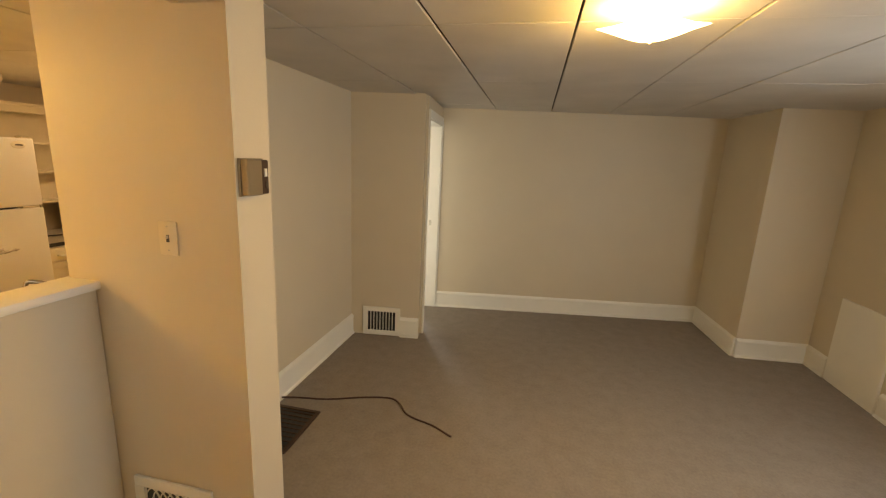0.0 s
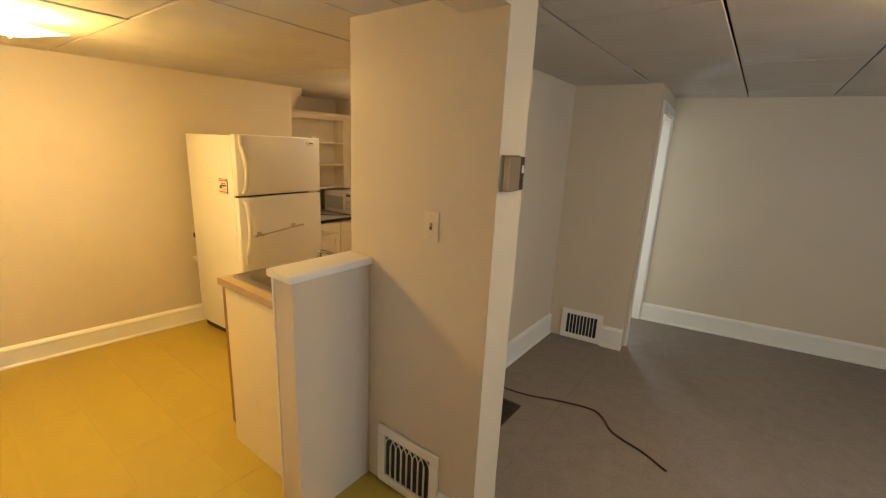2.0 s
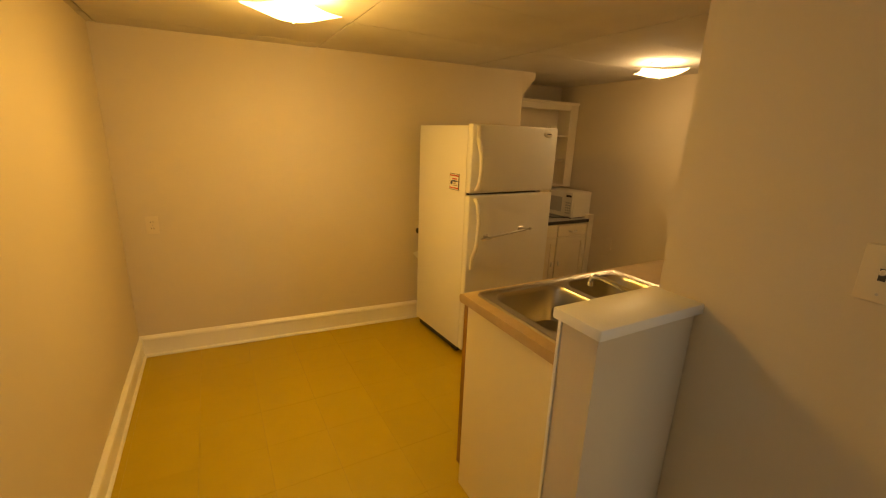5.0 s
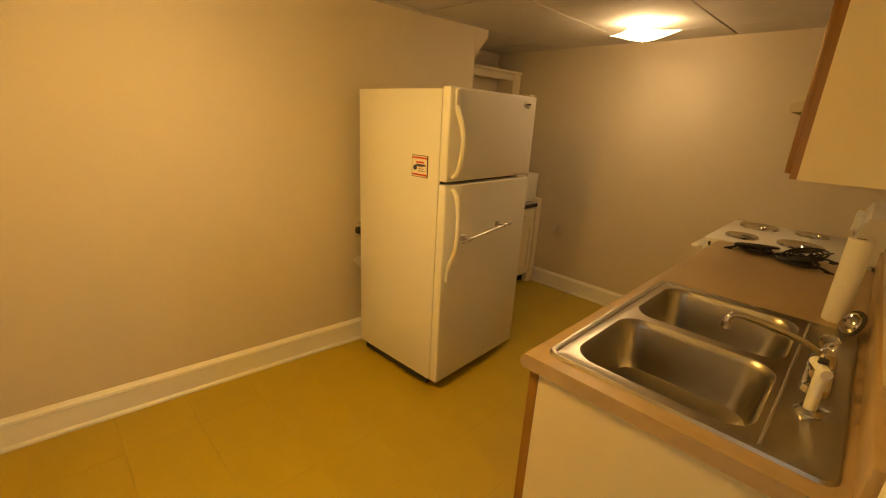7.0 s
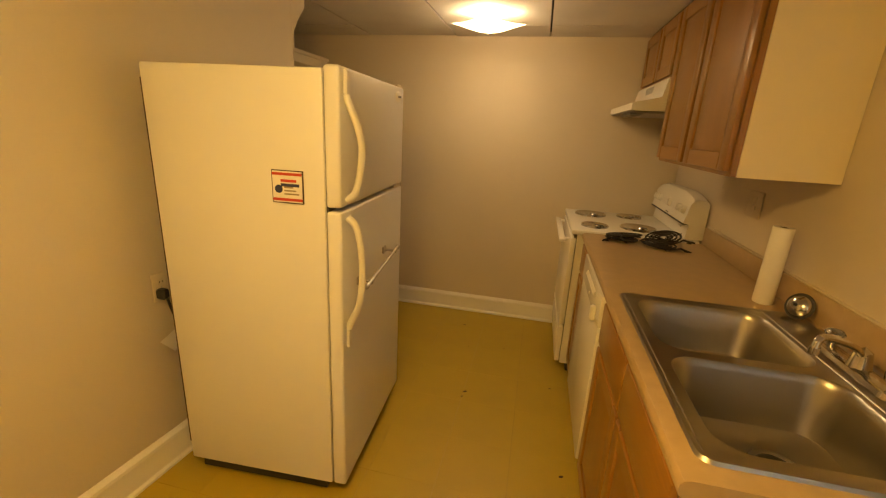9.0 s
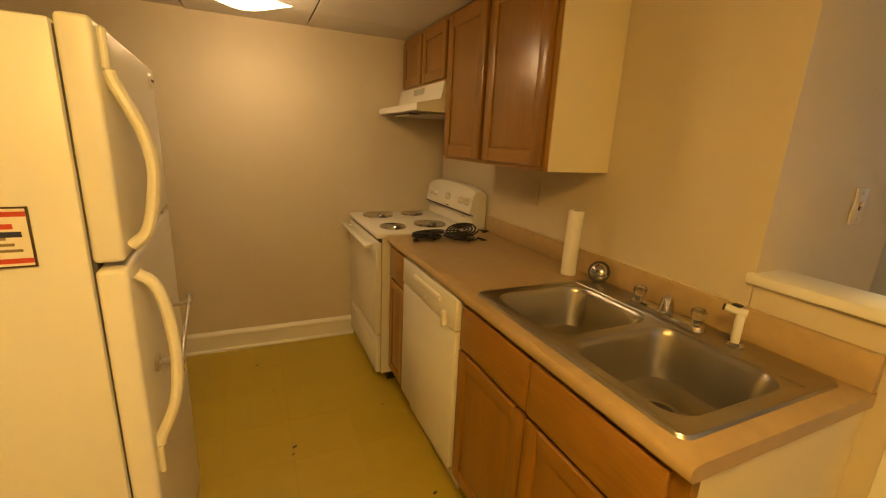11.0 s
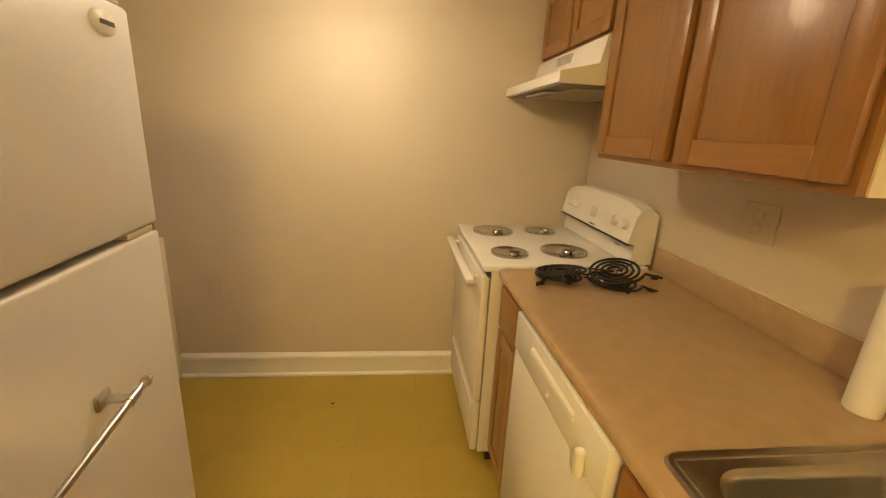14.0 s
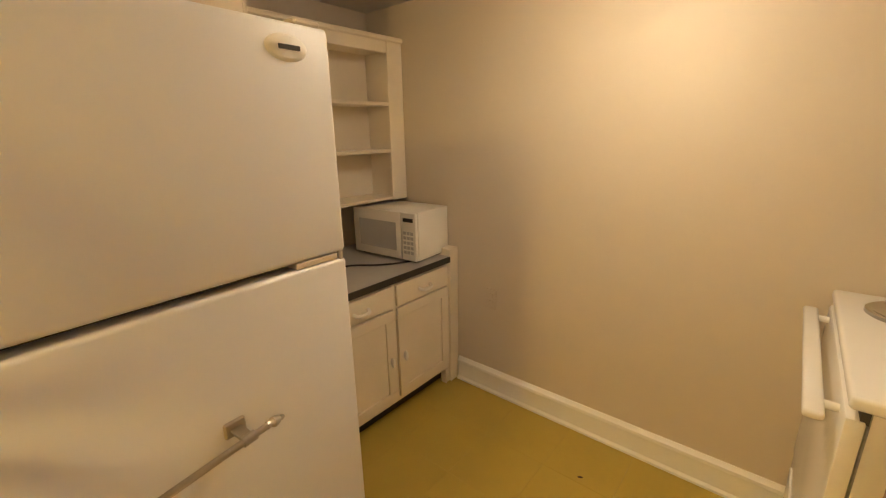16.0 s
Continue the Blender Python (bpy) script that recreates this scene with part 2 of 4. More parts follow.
def baseboard(p0, p1, h=0.145, a=0.0, b=0.0):
    """A moulded board with a shoe strip along a wall face; it stands out to the right of p0-p1."""
    m, ln = run(p0, p1)
    prof = [(0.001, 0.001), (0.030, 0.001), (0.029, 0.012), (0.019, 0.022), (0.019, h - 0.035), (0.024, h - 0.030), (0.021, h - 0.016), (0.010, h - 0.006), (0.006, h), (0.001, h)]
    bm = bmesh.new()
    ends = [[bm.verts.new((x, -d, z)) for d, z in prof] for x in (-a, ln + b)]
    n = len(prof)
    for i in range(n):
        bm.faces.new((ends[0][i], ends[0][(i + 1) % n], ends[1][(i + 1) % n], ends[1][i]))
    bm.faces.new(ends[0]), bm.faces.new(ends[1][::-1])
    bm.transform(m)
    return solid("baseboard", bm, TRIM, "white painted moulded wooden baseboard along the wall", "baseboard", "structure")

# ---------- structure ----------
KC, LC = 2.13, 2.165
TOP = 2.32
GREY_BEIGE = "warm grey beige painted plaster wall"
WL0, WL1 = (-2.55, -0.03), (-2.318, 2.96)
wall("wall_west", WL1, WL0, -0.16, TOP, GREY_BEIGE + " beside the refrigerator")
# the end of the west wall splays out towards the ceiling
bm = bmesh.new()
pr = [(2.961, 0), (2.972, 0), (2.972, 1.90), (2.985, 1.945), (3.018, 1.995), (3.062, 2.045), (3.092, 2.075), (3.097, 2.09), (3.097, TOP), (2.961, TOP)]
ra = [bm.verts.new((-2.317, y, z)) for y, z in pr]
rb = [bm.verts.new((-2.474, y, z)) for y, z in pr]
for i in range(len(pr)):
    j = (i + 1) % len(pr)
    bm.faces.new((ra[i], ra[j], rb[j], rb[i]))
bm.faces.new(ra), bm.faces.new(rb[::-1])
solid("wall_west_splay", bm, PAINT, "splayed plaster end of the wall beside the alcove", "wall", "structure")
wall("wall_alcove_side", (-2.474, 2.961), (-3.0, 2.961), 0.12, TOP, GREY_BEIGE + " closing the alcove")
wall("wall_alcove_back", (-2.95, 3.0), (-2.95, 4.02), 0.12, TOP, GREY_BEIGE + " behind the hutch")
wall("wall_back", (-3.07, 4.022), (0.0, 4.022), 0.12, TOP, GREY_BEIGE + " across the end of the kitchen")
wall("wall_counter", (0.0, 4.142), (0.0, 1.906), 0.125, TOP, GREY_BEIGE + " behind the kitchen counter")
# stub wall with the cased column at its end
solid("wall_stub", boxed(0.0, 0.747, 1.719, 1.906, 0, TOP), PAINT, GREY_BEIGE + " beside the half wall", "wall", "structure")
solid("ceiling_beam", boxed(0.564, 0.750, -0.02, 1.713, 2.07, TOP), PAINT, "painted beam between kitchen and living room", "beam", "structure")
solid("wall_half", boxed(0.0, 0.122, 1.322, 1.716, 0, 1.107), PAINT, "pale painted half wall beside the sink counter", "half wall", "structure")
capm = boxed(-0.022, 0.142, 1.302, 1.735, 1.108, 1.140, bevel=0.006, seg=2)
solid("wall_half_cap", capm, TRIM, "cream painted wooden ledge on the half wall", "ledge", "structure")
# added board whose cream face stands in for lamplight on the wall end
solid("trim_lamplit_edge", boxed(-0.014, -0.001, 1.318, 1.356, 0.001, 1.106, bevel=0.002), TRIM, "cream edge board added for the lamplit end of the half wall", "trim", "structure")
FW = (-2.72, -0.02)
wall("wall_front", (4.4, -0.02), FW, 0.16, TOP, GREY_BEIGE + " with the blind-covered window", holes=[(4.4 - 0.55, 4.4 + 0.40, 0.56, 2.02)])
EX = 4.2
wall("wall_east", (EX, 4.62), (EX, -0.1), 0.16, TOP, GREY_BEIGE + " with a sash window", holes=[(4.62 - 2.40, 4.62 - 1.42, 1.25, 2.07)])
wall("wall_chimney_face", (3.60, 4.55), (EX + 0.1, 4.615), 0.12, TOP, GREY_BEIGE + " on the front of the chimney breast")
wall("wall_chimney_side", (3.555, 5.42), (3.60, 4.552), 0.12, TOP, GREY_BEIGE + " on the side of the chimney breast")
wall("wall_far", (0.45, 4.92), (3.60, 5.425), 0.12, TOP, GREY_BEIGE + " across the end of the living room")
wall("wall_chase", (0.125, 3.975), (0.755, 4.055), 0.10, TOP, GREY_BEIGE + " on the duct chase")
wall("wall_side", (0.757, 4.157), (0.70, 4.965), 0.12, TOP, GREY_BEIGE + " with a doorway", holes=[(0.03, 0.785, 0, 1.99)])
# side room beyond the doorway
wall("wall_side_room_west", (-1.3, 4.2), (-1.3, 6.4), 0.1, TOP, "pale wall of the side room")
wall("wall_side_room_far", (-1.3, 6.4), (1.6, 6.4), 0.1, TOP, "pale wall of the side room with a tall window", holes=[(0.75, 2.0, 0.25, 2.05)])
wall("wall_side_room_east", (1.6, 6.4), (1.6, 5.3), 0.1, TOP, "pale wall of the side room")
solid("wall_side_room_south", boxed(-1.4, 0.6, 4.145, 4.156, 0, TOP), PAINT, "pale wall of the side room", "wall", "structure")

# floors
solid("floor_kitchen", boxed(-3.1, 0.66, -0.2, 4.2, -0.14, -0.004), DARKGAP, "dark subfloor under the yellow vinyl", "floor", "structure")
KF = bpy.data.objects["floor_kitchen"]
solid("floor_living", boxed(0.662, 4.5, -0.2, 5.6, -0.14, 0.0), CARPET, "grey brown low-pile carpet on the living room floor", "carpet", "structure")
solid("floor_side_room", boxed(-1.4, 0.66, 4.2, 6.5, -0.14, -0.002), CARPET, "grey carpet in the side room", "carpet", "structure")
solid("floor_chase", boxed(0.127, 0.661, 1.9, 4.2, -0.13, 0.0005), CARPET, "grey carpet beside the partition wall", "carpet", "structure")
solid("ground", boxed(-60, 60, -60, 60, -0.9, -0.5), GRASS, "grassy ground around the house", "ground", "structure")
solid("floor_threshold", boxed(0.645, 0.69, -0.02, 1.71, 0.0, 0.006, bevel=0.002), NICKEL, "thin metal strip where vinyl meets carpet", "threshold", "structure")


def ceiling(name, x0, x1, y0, y1, z, xs, ys, label):
    """Lay-in panels with dark joints, a little uneven, under a closed slab."""
    solid("ceiling_slab", boxed(x0, x1, y0, y1, z + 0.03, z + 0.12), DARKGAP, "dark boards above the ceiling panels", "ceiling", "structure")
    bm = bmesh.new()
    xs, ys = [x0, *xs, x1], [y0, *ys, y1]
    for a, b in zip(xs, xs[1:]):
        for c, d in zip(ys, ys[1:]):
            n0 = len(bm.verts)
            g = 0.0052
            box(bm, a + g, b - g, c + g, d - g, z, z + 0.012, bevel=0.002)
            bm.verts.ensure_lookup_table()
            k, l, s = random.uniform(-0.004, 0.004), random.uniform(-0.003, 0.003), random.uniform(-0.003, 0.003)
            for v in bm.verts[n0:]:
                v.co.z += s + k * (v.co.x - (a + b) / 2) / 0.6 + l * (v.co.y - (c + d) / 2) / 1.2
    return solid(name, bm, CEIL, label, "ceiling", "structure")


ceiling("ceiling_kitchen", -3.1, 0.06, -0.2, 4.2, KC, (-2.30, -1.64, -0.975, -0.32), (0.02, 1.25, 2.48, 3.70), "stained off-white lay-in ceiling panels in the kitchen")
ceiling("ceiling_passage", 0.061, 0.563, -0.2, 1.8, KC, (0.30,), (0.02, 1.25), "stained off-white lay-in ceiling panels beside the beam")
ceiling("ceiling_entry", 0.752, 4.5, -0.2, 1.85, LC, (1.25, 1.80, 2.37, 2.93, 3.50), (-0.1, 1.1), "off-white lay-in ceiling panels near the entrance")
ceiling("ceiling_living", 0.06, 4.5, 1.851, 6.5, LC, (0.12, 0.68, 1.25, 1.80, 2.37, 2.93, 3.50), (2.29, 3.49, 4.68), "off-white lay-in ceiling panels in the living room")
solid("ceiling_side_room", boxed(-1.4, 0.059, 4.161, 6.5, LC, LC + 0.1), CEIL, "off-white ceiling of the side room", "ceiling", "structure")

baseboard(WL0, WL1, h=0.155)
baseboard((-2.275, 4.022), (-0.70, 4.022))
baseboard((-0.35, -0.02), (-2.55, -0.02))
baseboard((4.2, -0.02), (0.6, -0.02))
baseboard((0.125, 1.908), (0.125, 3.975), h=0.19)
baseboard((0.585, 4.033), (0.755, 4.055), h=0.19)
baseboard((0.705, 4.962), (3.557, 5.418), h=0.178)
baseboard((3.555, 5.42), (3.60, 4.552), h=0.178)
baseboard((3.60, 4.55), (EX, 4.607), h=0.178)
baseboard((EX, 4.61), (EX, 4.33), h=0.178)
baseboard((EX, 3.77), (EX, 0.0), h=0.178)
baseboard((0.747, 1.912), (0.747, 1.711), h=0.15)
baseboard((0.57, 1.719), (0.757, 1.719), h=0.15)

# ---------- refrigerator ----------
FR = thing("refrigerator", -1.575, 2.005, 0, "white two-door top-freezer refrigerator standing on the yellow floor", "refrigerator")
BASE[FR.name] = Vector()  # its parts are in its own axes: y along the front, -x to the back
FR.matrix_basis = pose(-1.575, 2.005, 0, 0, 0, 3.2)
FW_, FH = 0.762, 1.655
part("body", boxed(-0.70, -0.058, 0.004, FW_ - 0.004, 0.06, FH - 0.01, bevel=0.008, seg=2), WHITE, FR)
part("condenser", boxed(-0.722, -0.7005, 0.022, FW_ - 0.03, 0.12, 1.60, bevel=0.004), BROWNMETAL, FR, "dark condenser panel on the back")
part("base_grille", boxed(-0.66, -0.09, 0.02, FW_ - 0.02, 0.015, 0.06), BLACK, FR, "black recessed base grille")
part("gasket", boxed(-0.060, -0.050, 0.016, FW_ - 0.012, 0.07, FH - 0.02), RUBBER, FR, "dark door gasket")
GAPZ = 1.203
fdoor = part("freezer_door", boxed(-0.053, 0, 0, FW_, GAPZ + 0.007, FH, bevel=0.010, seg=3), WHITE, FR)
rdoor = part("fridge_door", boxed(-0.053, 0, 0, FW_, 0.065, GAPZ - 0.007, bevel=0.010, seg=3), WHITE, FR)


def arched_handle(z_fix, z_end, parent):
    """A long bowed handle near the door's free edge, wide and flat at its ends."""
    up = 1 if z_end > z_fix else -1
    keys = [(0.006, 0.05, z_fix), (0.035, 0.05, z_fix + up * 0.03), (0.052, 0.05, z_fix + up * 0.10), (0.058, 0.05, (z_fix + z_end) / 2), (0.045, 0.05, z_end - up * 0.10), (0.012, 0.05, z_end - up * 0.02), (0.008, 0.05, z_end)]
    bm = bmesh.new()
    tube(bm, curve_points(keys, 7), 0.0125, 12)
    for v in bm.verts:
        v.co.y = 0.045 + (v.co.y - 0.05) * 1.25
    h = part("handle", bm, PLASTIC, parent, "white bowed plastic handle")
    part("handle_base", boxed(0.0, 0.012, 0.030, 0.060, min(z_end, z_end + up * 0.075), max(z_end, z_end + up * 0.075), bevel=0.004), PLASTIC, parent)
    return h


arched_handle(GAPZ + 0.03, FH - 0.085, fdoor)
arched_handle(GAPZ - 0.03, 0.755, rdoor)
bm = bmesh.new()
lathe(bm, [(0, 0.007), (0.033, 0.006), (0.040, 0.003), (0.043, 0)], pose(0.0, 0.665, FH - 0.045, 0, 90, 0) @ Matrix.Diagonal((0.55, 1, 1, 1)), 24)
part("badge", bm, PLASTIC, fdoor, "oval raised white badge")
part("badge_mark", boxed(0.0065, 0.0085, 0.645, 0.688, FH - 0.049, FH - 0.041), RUBBER, fdoor, "dark bar on the badge")
part("hinge", boxed(-0.06, -0.008, FW_ - 0.07, FW_ - 0.012, FH, FH + 0.012, bevel=0.004), IVORY, FR, "ivory top hinge cover")
part("hinge", boxed(-0.05, -0.002, FW_ - 0.125, FW_ - 0.022, GAPZ - 0.0065, GAPZ + 0.0065, bevel=0.002), IVORY, FR, "ivory centre hinge")
part("hinge_pin", rod(bmesh.new(), (-0.008, FW_ - 0.012, GAPZ - 0.010), (-0.008, FW_ - 0.012, GAPZ + 0.008), 0.0065, 12), NICKEL, FR, "metal hinge pin")
bar = thing("towel_bar", 0, 0, 0, "slim brushed metal towel bar fixed across the refrigerator door", "towel bar")
BASE[bar.name] = Vector()
bar.matrix_world = FR.matrix_basis.copy()
bar.location, bar.rotation_euler = FR.location, FR.rotation_euler
TZ = 0.925
part("rail", rod(bmesh.new(), (0.055, 0.105, TZ - 0.02), (0.055, 0.505, TZ + 0.020), 0.0065, 14), NICKEL, bar)
for y, z in ((0.15, TZ - 0.017), (0.465, TZ + 0.016)):
    part("bracket", boxed(0.001, 0.010, y - 0.020, y + 0.020, z - 0.016, z + 0.016, bevel=0.003), NICKEL, bar)
    part("post", boxed(0.010, 0.056, y - 0.011, y + 0.011, z - 0.003, z + 0.003, bevel=0.001), NICKEL, bar)
    part("collar", rod(bmesh.new(), (0.055, y - 0.012, z - 0.0012), (0.055, y + 0.012, z + 0.0012), 0.0095, 16), NICKEL, bar)
for y, z in ((0.10, TZ - 0.02), (0.51, TZ + 0.020)):
    part("finial", lathe(bmesh.new(), [(0, -0.012), (0.0075, -0.010), (0.0065, -0.004), (0.0105, 0.003), (0.0095, 0.010), (0.005, 0.017), (0.0055, 0.020), (0.003, 0.025), (0, 0.026)], pose(0.055, y, z, -90 if y > 0.3 else 90), 16), NICKEL, bar)
# printed card on the side of the refrigerator
card = thing("magnet_card", 0, 0, 0, "small red and white printed card stuck on the refrigerator side", "magnet")
card.location, card.rotation_euler = FR.location, FR.rotation_euler
CX0, CX1, CZ0, CZ1 = -0.240, -0.134, 1.218, 1.322
part("card_border", boxed(CX0 - 0.003, CX1 + 0.003, -0.0016, 0.0036, CZ0 - 0.003, CZ1 + 0.003), BROWNMETAL, card, "dark border")
part("card", boxed(CX0, CX1, -0.0022, 0.0038, CZ0, CZ1), PAPER, card)
part("red_band", boxed(CX0, CX1, -0.0030, -0.0022, CZ1 - 0.014, CZ1 - 0.005), RED, card, "red printed band")
part("red_band", boxed(CX0, CX1, -0.0030, -0.0022, CZ0 + 0.005, CZ0 + 0.014), RED, card, "red printed band")
part("print_bar", boxed(CX0 + 0.03, CX1 - 0.02, -0.0030, -0.0022, CZ1 - 0.036, CZ1 - 0.027), RED, card, "red line of print")
part("print_bar", boxed(CX0 + 0.03, CX1 - 0.01, -0.0030, -0.0022, CZ1 - 0.051, CZ1 - 0.041), NAVY, card, "dark line of print")
part("print_blot", lathe(bmesh.new(), [(0, 0.0008), (0.014, 0.0008), (0.014, 0)], pose(CX0 + 0.022, -0.0022, CZ0 + 0.044, 90), 14), NAVY, card, "dark printed disc")
for k in range(3):
    part("print_bar", boxed(CX0 + 0.042, CX1 - 0.012 - 0.01 * k, -0.0030, -0.0022, CZ0 + 0.026 + 0.011 * k, CZ0 + 0.031 + 0.011 * k), TAN, card, "small line of print")


# ---------- fixtures on the walls ----------
def outlet(m, label, kind="outlet", w=0.072, h=0.115, skin=None):
    """A cover plate with its device; m: y points out of the wall, x along it."""
    ob = thing("light_switch" if kind == "switch" else "wall_outlet", 0, 0, 0, label, "switch" if kind == "switch" else "outlet")
    ob.matrix_world = m
    part("plate", boxed(-w / 2, w / 2, 0.0005, 0.007, -h / 2, h / 2, bevel=0.003, seg=2), skin or IVORY, ob)
    if kind == "switch":
        part("slot", boxed(-0.006, 0.006, 0.007, 0.008, -0.013, 0.013), RUBBER, ob)
        part("toggle", boxed(-0.004, 0.004, 0.006, 0.018, 0.0, 0.011, bevel=0.002), IVORY, ob)
    elif kind == "outlet":
        for s in (-1, 1):
            part("socket", boxed(-0.017, 0.017, 0.007, 0.009, s * 0.020 - 0.014, s * 0.020 + 0.014, bevel=0.002), skin or IVORY, ob)
            for q in (-1, 1) if skin is None else ():
                part("slot", boxed(q * 0.007 - 0.0012, q * 0.007 + 0.0012, 0.009, 0.0095, s * 0.020 - 0.004, s * 0.020 + 0.006), BLACK, ob)
    for z in ((-0.042, 0.042) if kind != "outlet" else (0.0,)):
        part("screw", rod(bmesh.new(), (0, 0.006, z), (0, 0.0085, z), 0.003, 8), NICKEL, ob)
    return ob


wallturn = math.degrees(math.atan2(WL1[1] - WL0[1], WL1[0] - WL0[0]))
outlet(pose(-2.528, 0.155, 0.935, 0, 0, wallturn - 180), "ivory duplex outlet on the plaster wall")
outlet(pose(-2.385, 2.032, 0.815, 0, 0, wallturn - 180), "ivory outlet with a plug behind the refrigerator")
outlet(pose(-2.055, 4.022, 0.57, 0, 0, 180), "painted-over outlet on the back wall", skin=PAINT)
outlet(pose(0, 2.845, 1.232, 0, 0, 90), "tan double outlet plate above the counter", w=0.125, skin=PAINT)
outlet(pose(0.47, 1.719, 1.33, 0, 0, 180), "ivory toggle light switch on the stub wall", "switch", w=0.075, h=0.12)
inv = FR.matrix_basis.inverted()
cordk = bmesh.new()
tube(cordk, curve_points([(-2.335, 2.012, 0.775), (-2.325, 2.02, 0.71), (-2.330, 2.05, 0.645), (-2.35, 2.10, 0.30), (-2.33, 2.2, 0.08), (-2.28, 2.3, 0.10)], 8), 0.005)
box(cordk, -2.376, -2.335, 1.995, 2.03, 0.772, 0.815, bevel=0.008)
cordk.transform(inv)
part("plug_and_cord", cordk, BLACK, FR, "black power cord with its plug in the outlet")
tag = thing("paper_tag", -2.33, 2.0, 0.55, "bent cream card tag hanging from the refrigerator cord", "tag")
bm = bmesh.new()
fold = [(-2.332, 2.034, 0.640), (-2.345, 1.960, 0.607), (-2.325, 2.004, 0.548), (-2.318, 2.040, 0.580)]
front = [bm.verts.new(p) for p in fold]
bm.faces.new(front[:3]), bm.faces.new((front[0], front[2], front[3]))
bmesh.ops.solidify(bm, geom=bm.faces[:], thickness=0.0012)
part("card", bm, PAPER, tag)
part("tie", rod(bmesh.new(), (-2.331, 2.034, 0.636), (-2.331, 2.048, 0.650), 0.002, 8), PAPER, tag)

thm = thing("thermostat", 0.748, 1.785, 1.49, "tan and dark metal wall thermostat on the column", "thermostat")
part("back_plate", boxed(0.7475, 0.758, 1.728, 1.850, 1.490, 1.615, bevel=0.002), TAN, thm)
part("cover", boxed(0.758, 0.786, 1.730, 1.806, 1.493, 1.613, bevel=0.004), TAN, thm)
part("dial_panel", boxed(0.758, 0.780, 1.808, 1.848, 1.495, 1.611, bevel=0.003), BROWNMETAL, thm, "dark brown scale panel")
part("lever", boxed(0.780, 0.784, 1.822, 1.834, 1.555, 1.582), PAPER, thm, "small pale scale window")
part("lever", boxed(0.780, 0.785, 1.825, 1.829, 1.515, 1.54), CHROME, thm, "small bright lever")


def wall_register(m, w, h, label, bars=8, arches=True):
    """A white cast grille: frame, dark opening, upright bars and pointed arches; x along the wall, y out of it, z up."""
    ob = thing("wall_register", 0, 0, 0, label, "register")
    ob.matrix_world = m
    b, t = 0.045, 0.016
    bm = bmesh.new()
    box(bm, 0, w, 0.001, t, 0, b, bevel=0.003), box(bm, 0, w, 0.001, t, h - b, h, bevel=0.003)
    box(bm, 0, b, 0.0015, t - 0.0005, b, h - b), box(bm, w - b, w, 0.0015, t - 0.0005, b, h - b)
    part("frame", bm, TRIM, ob)
    part("opening", boxed(b, w - b, 0.001, 0.003, b, h - b), BLACK, ob, "black duct opening")
    step = (w - 2 * b) / bars
    for i in range(1, bars):
        part("bar", boxed(b + i * step - 0.003, b + i * step + 0.003, 0.005, 0.012, b, h - b - (0.045 if arches else 0)), TRIM, ob)
    if arches:
        zt = h - b
        for i in range(0, bars - 1, 1):
            xa = b + i * step
            bm = bmesh.new()
            tube(bm, curve_points([(xa, 0.009, zt - 0.055), (xa + step * 0.25, 0.009, zt - 0.025), (xa + step, 0.009, zt - 0.002), (xa + step * 1.75, 0.009, zt - 0.025), (xa + step * 2, 0.009, zt - 0.055)], 4), 0.003, 6)
            part("arch", bm, TRIM, ob)
    return ob


wall_register(pose(0.565, 1.719, 0.012, 0, 0, 180), 0.365, 0.312, "white cast wall register with pointed arches, black inside")
wall_register(pose(0.585, 4.033, 0.004, 0, 0, 180 + 7.24), 0.35, 0.275, "white wall register with black louvre opening", bars=9, arches=False)

freg = thing("floor_register", 0.16, 2.33, 0, "dark brown metal floor register in the carpet", "register")
bm = bmesh.new()
box(bm, 0.16, 0.47, 2.33, 2.355, 0.001, 0.010, bevel=0.002), box(bm, 0.16, 0.47, 2.715, 2.74, 0.001, 0.010, bevel=0.002)
box(bm, 0.16, 0.185, 2.355, 2.715, 0.001, 0.0095), box(bm, 0.445, 0.47, 2.355, 2.715, 0.001, 0.0095)
part("frame", bm, BROWNMETAL, freg)
part("opening", boxed(0.185, 0.445, 2.355, 2.715, 0.001, 0.003), BLACK, freg, "black opening")
for i in range(9):
    part("louvre", boxed(0.186, 0.444, 2.385 + i * 0.038, 2.391 + i * 0.038, 0.003, 0.008), BROWNMETAL, freg)

cordb = bmesh.new()
tube(cordb, curve_points([(0.15, 2.80, 0.02), (0.26, 2.85, 0.006), (0.445, 2.884, 0.006), (0.66, 2.97, 0.006), (0.843, 3.015, 0.006), (0.93, 2.97, 0.006), (1.0, 2.88, 0.006), (1.08, 2.837, 0.006), (1.2, 2.80, 0.006), (1.335, 2.725, 0.006)], 8), 0.006)
solid("cable", cordb, BROWNCORD, "thin dark brown cable lying loose on the carpet", "cable", origin=(0.8, 2.9, 0))

board = thing("access_panel", EX, 4.05, 0.0, "white painted flat board leaning against the wall", "board")
bm = boxed(EX - 0.022, EX - 0.002, 3.79, 4.32, 0.0, 0.70, bevel=0.003)
part("board", bm, TRIM, board)


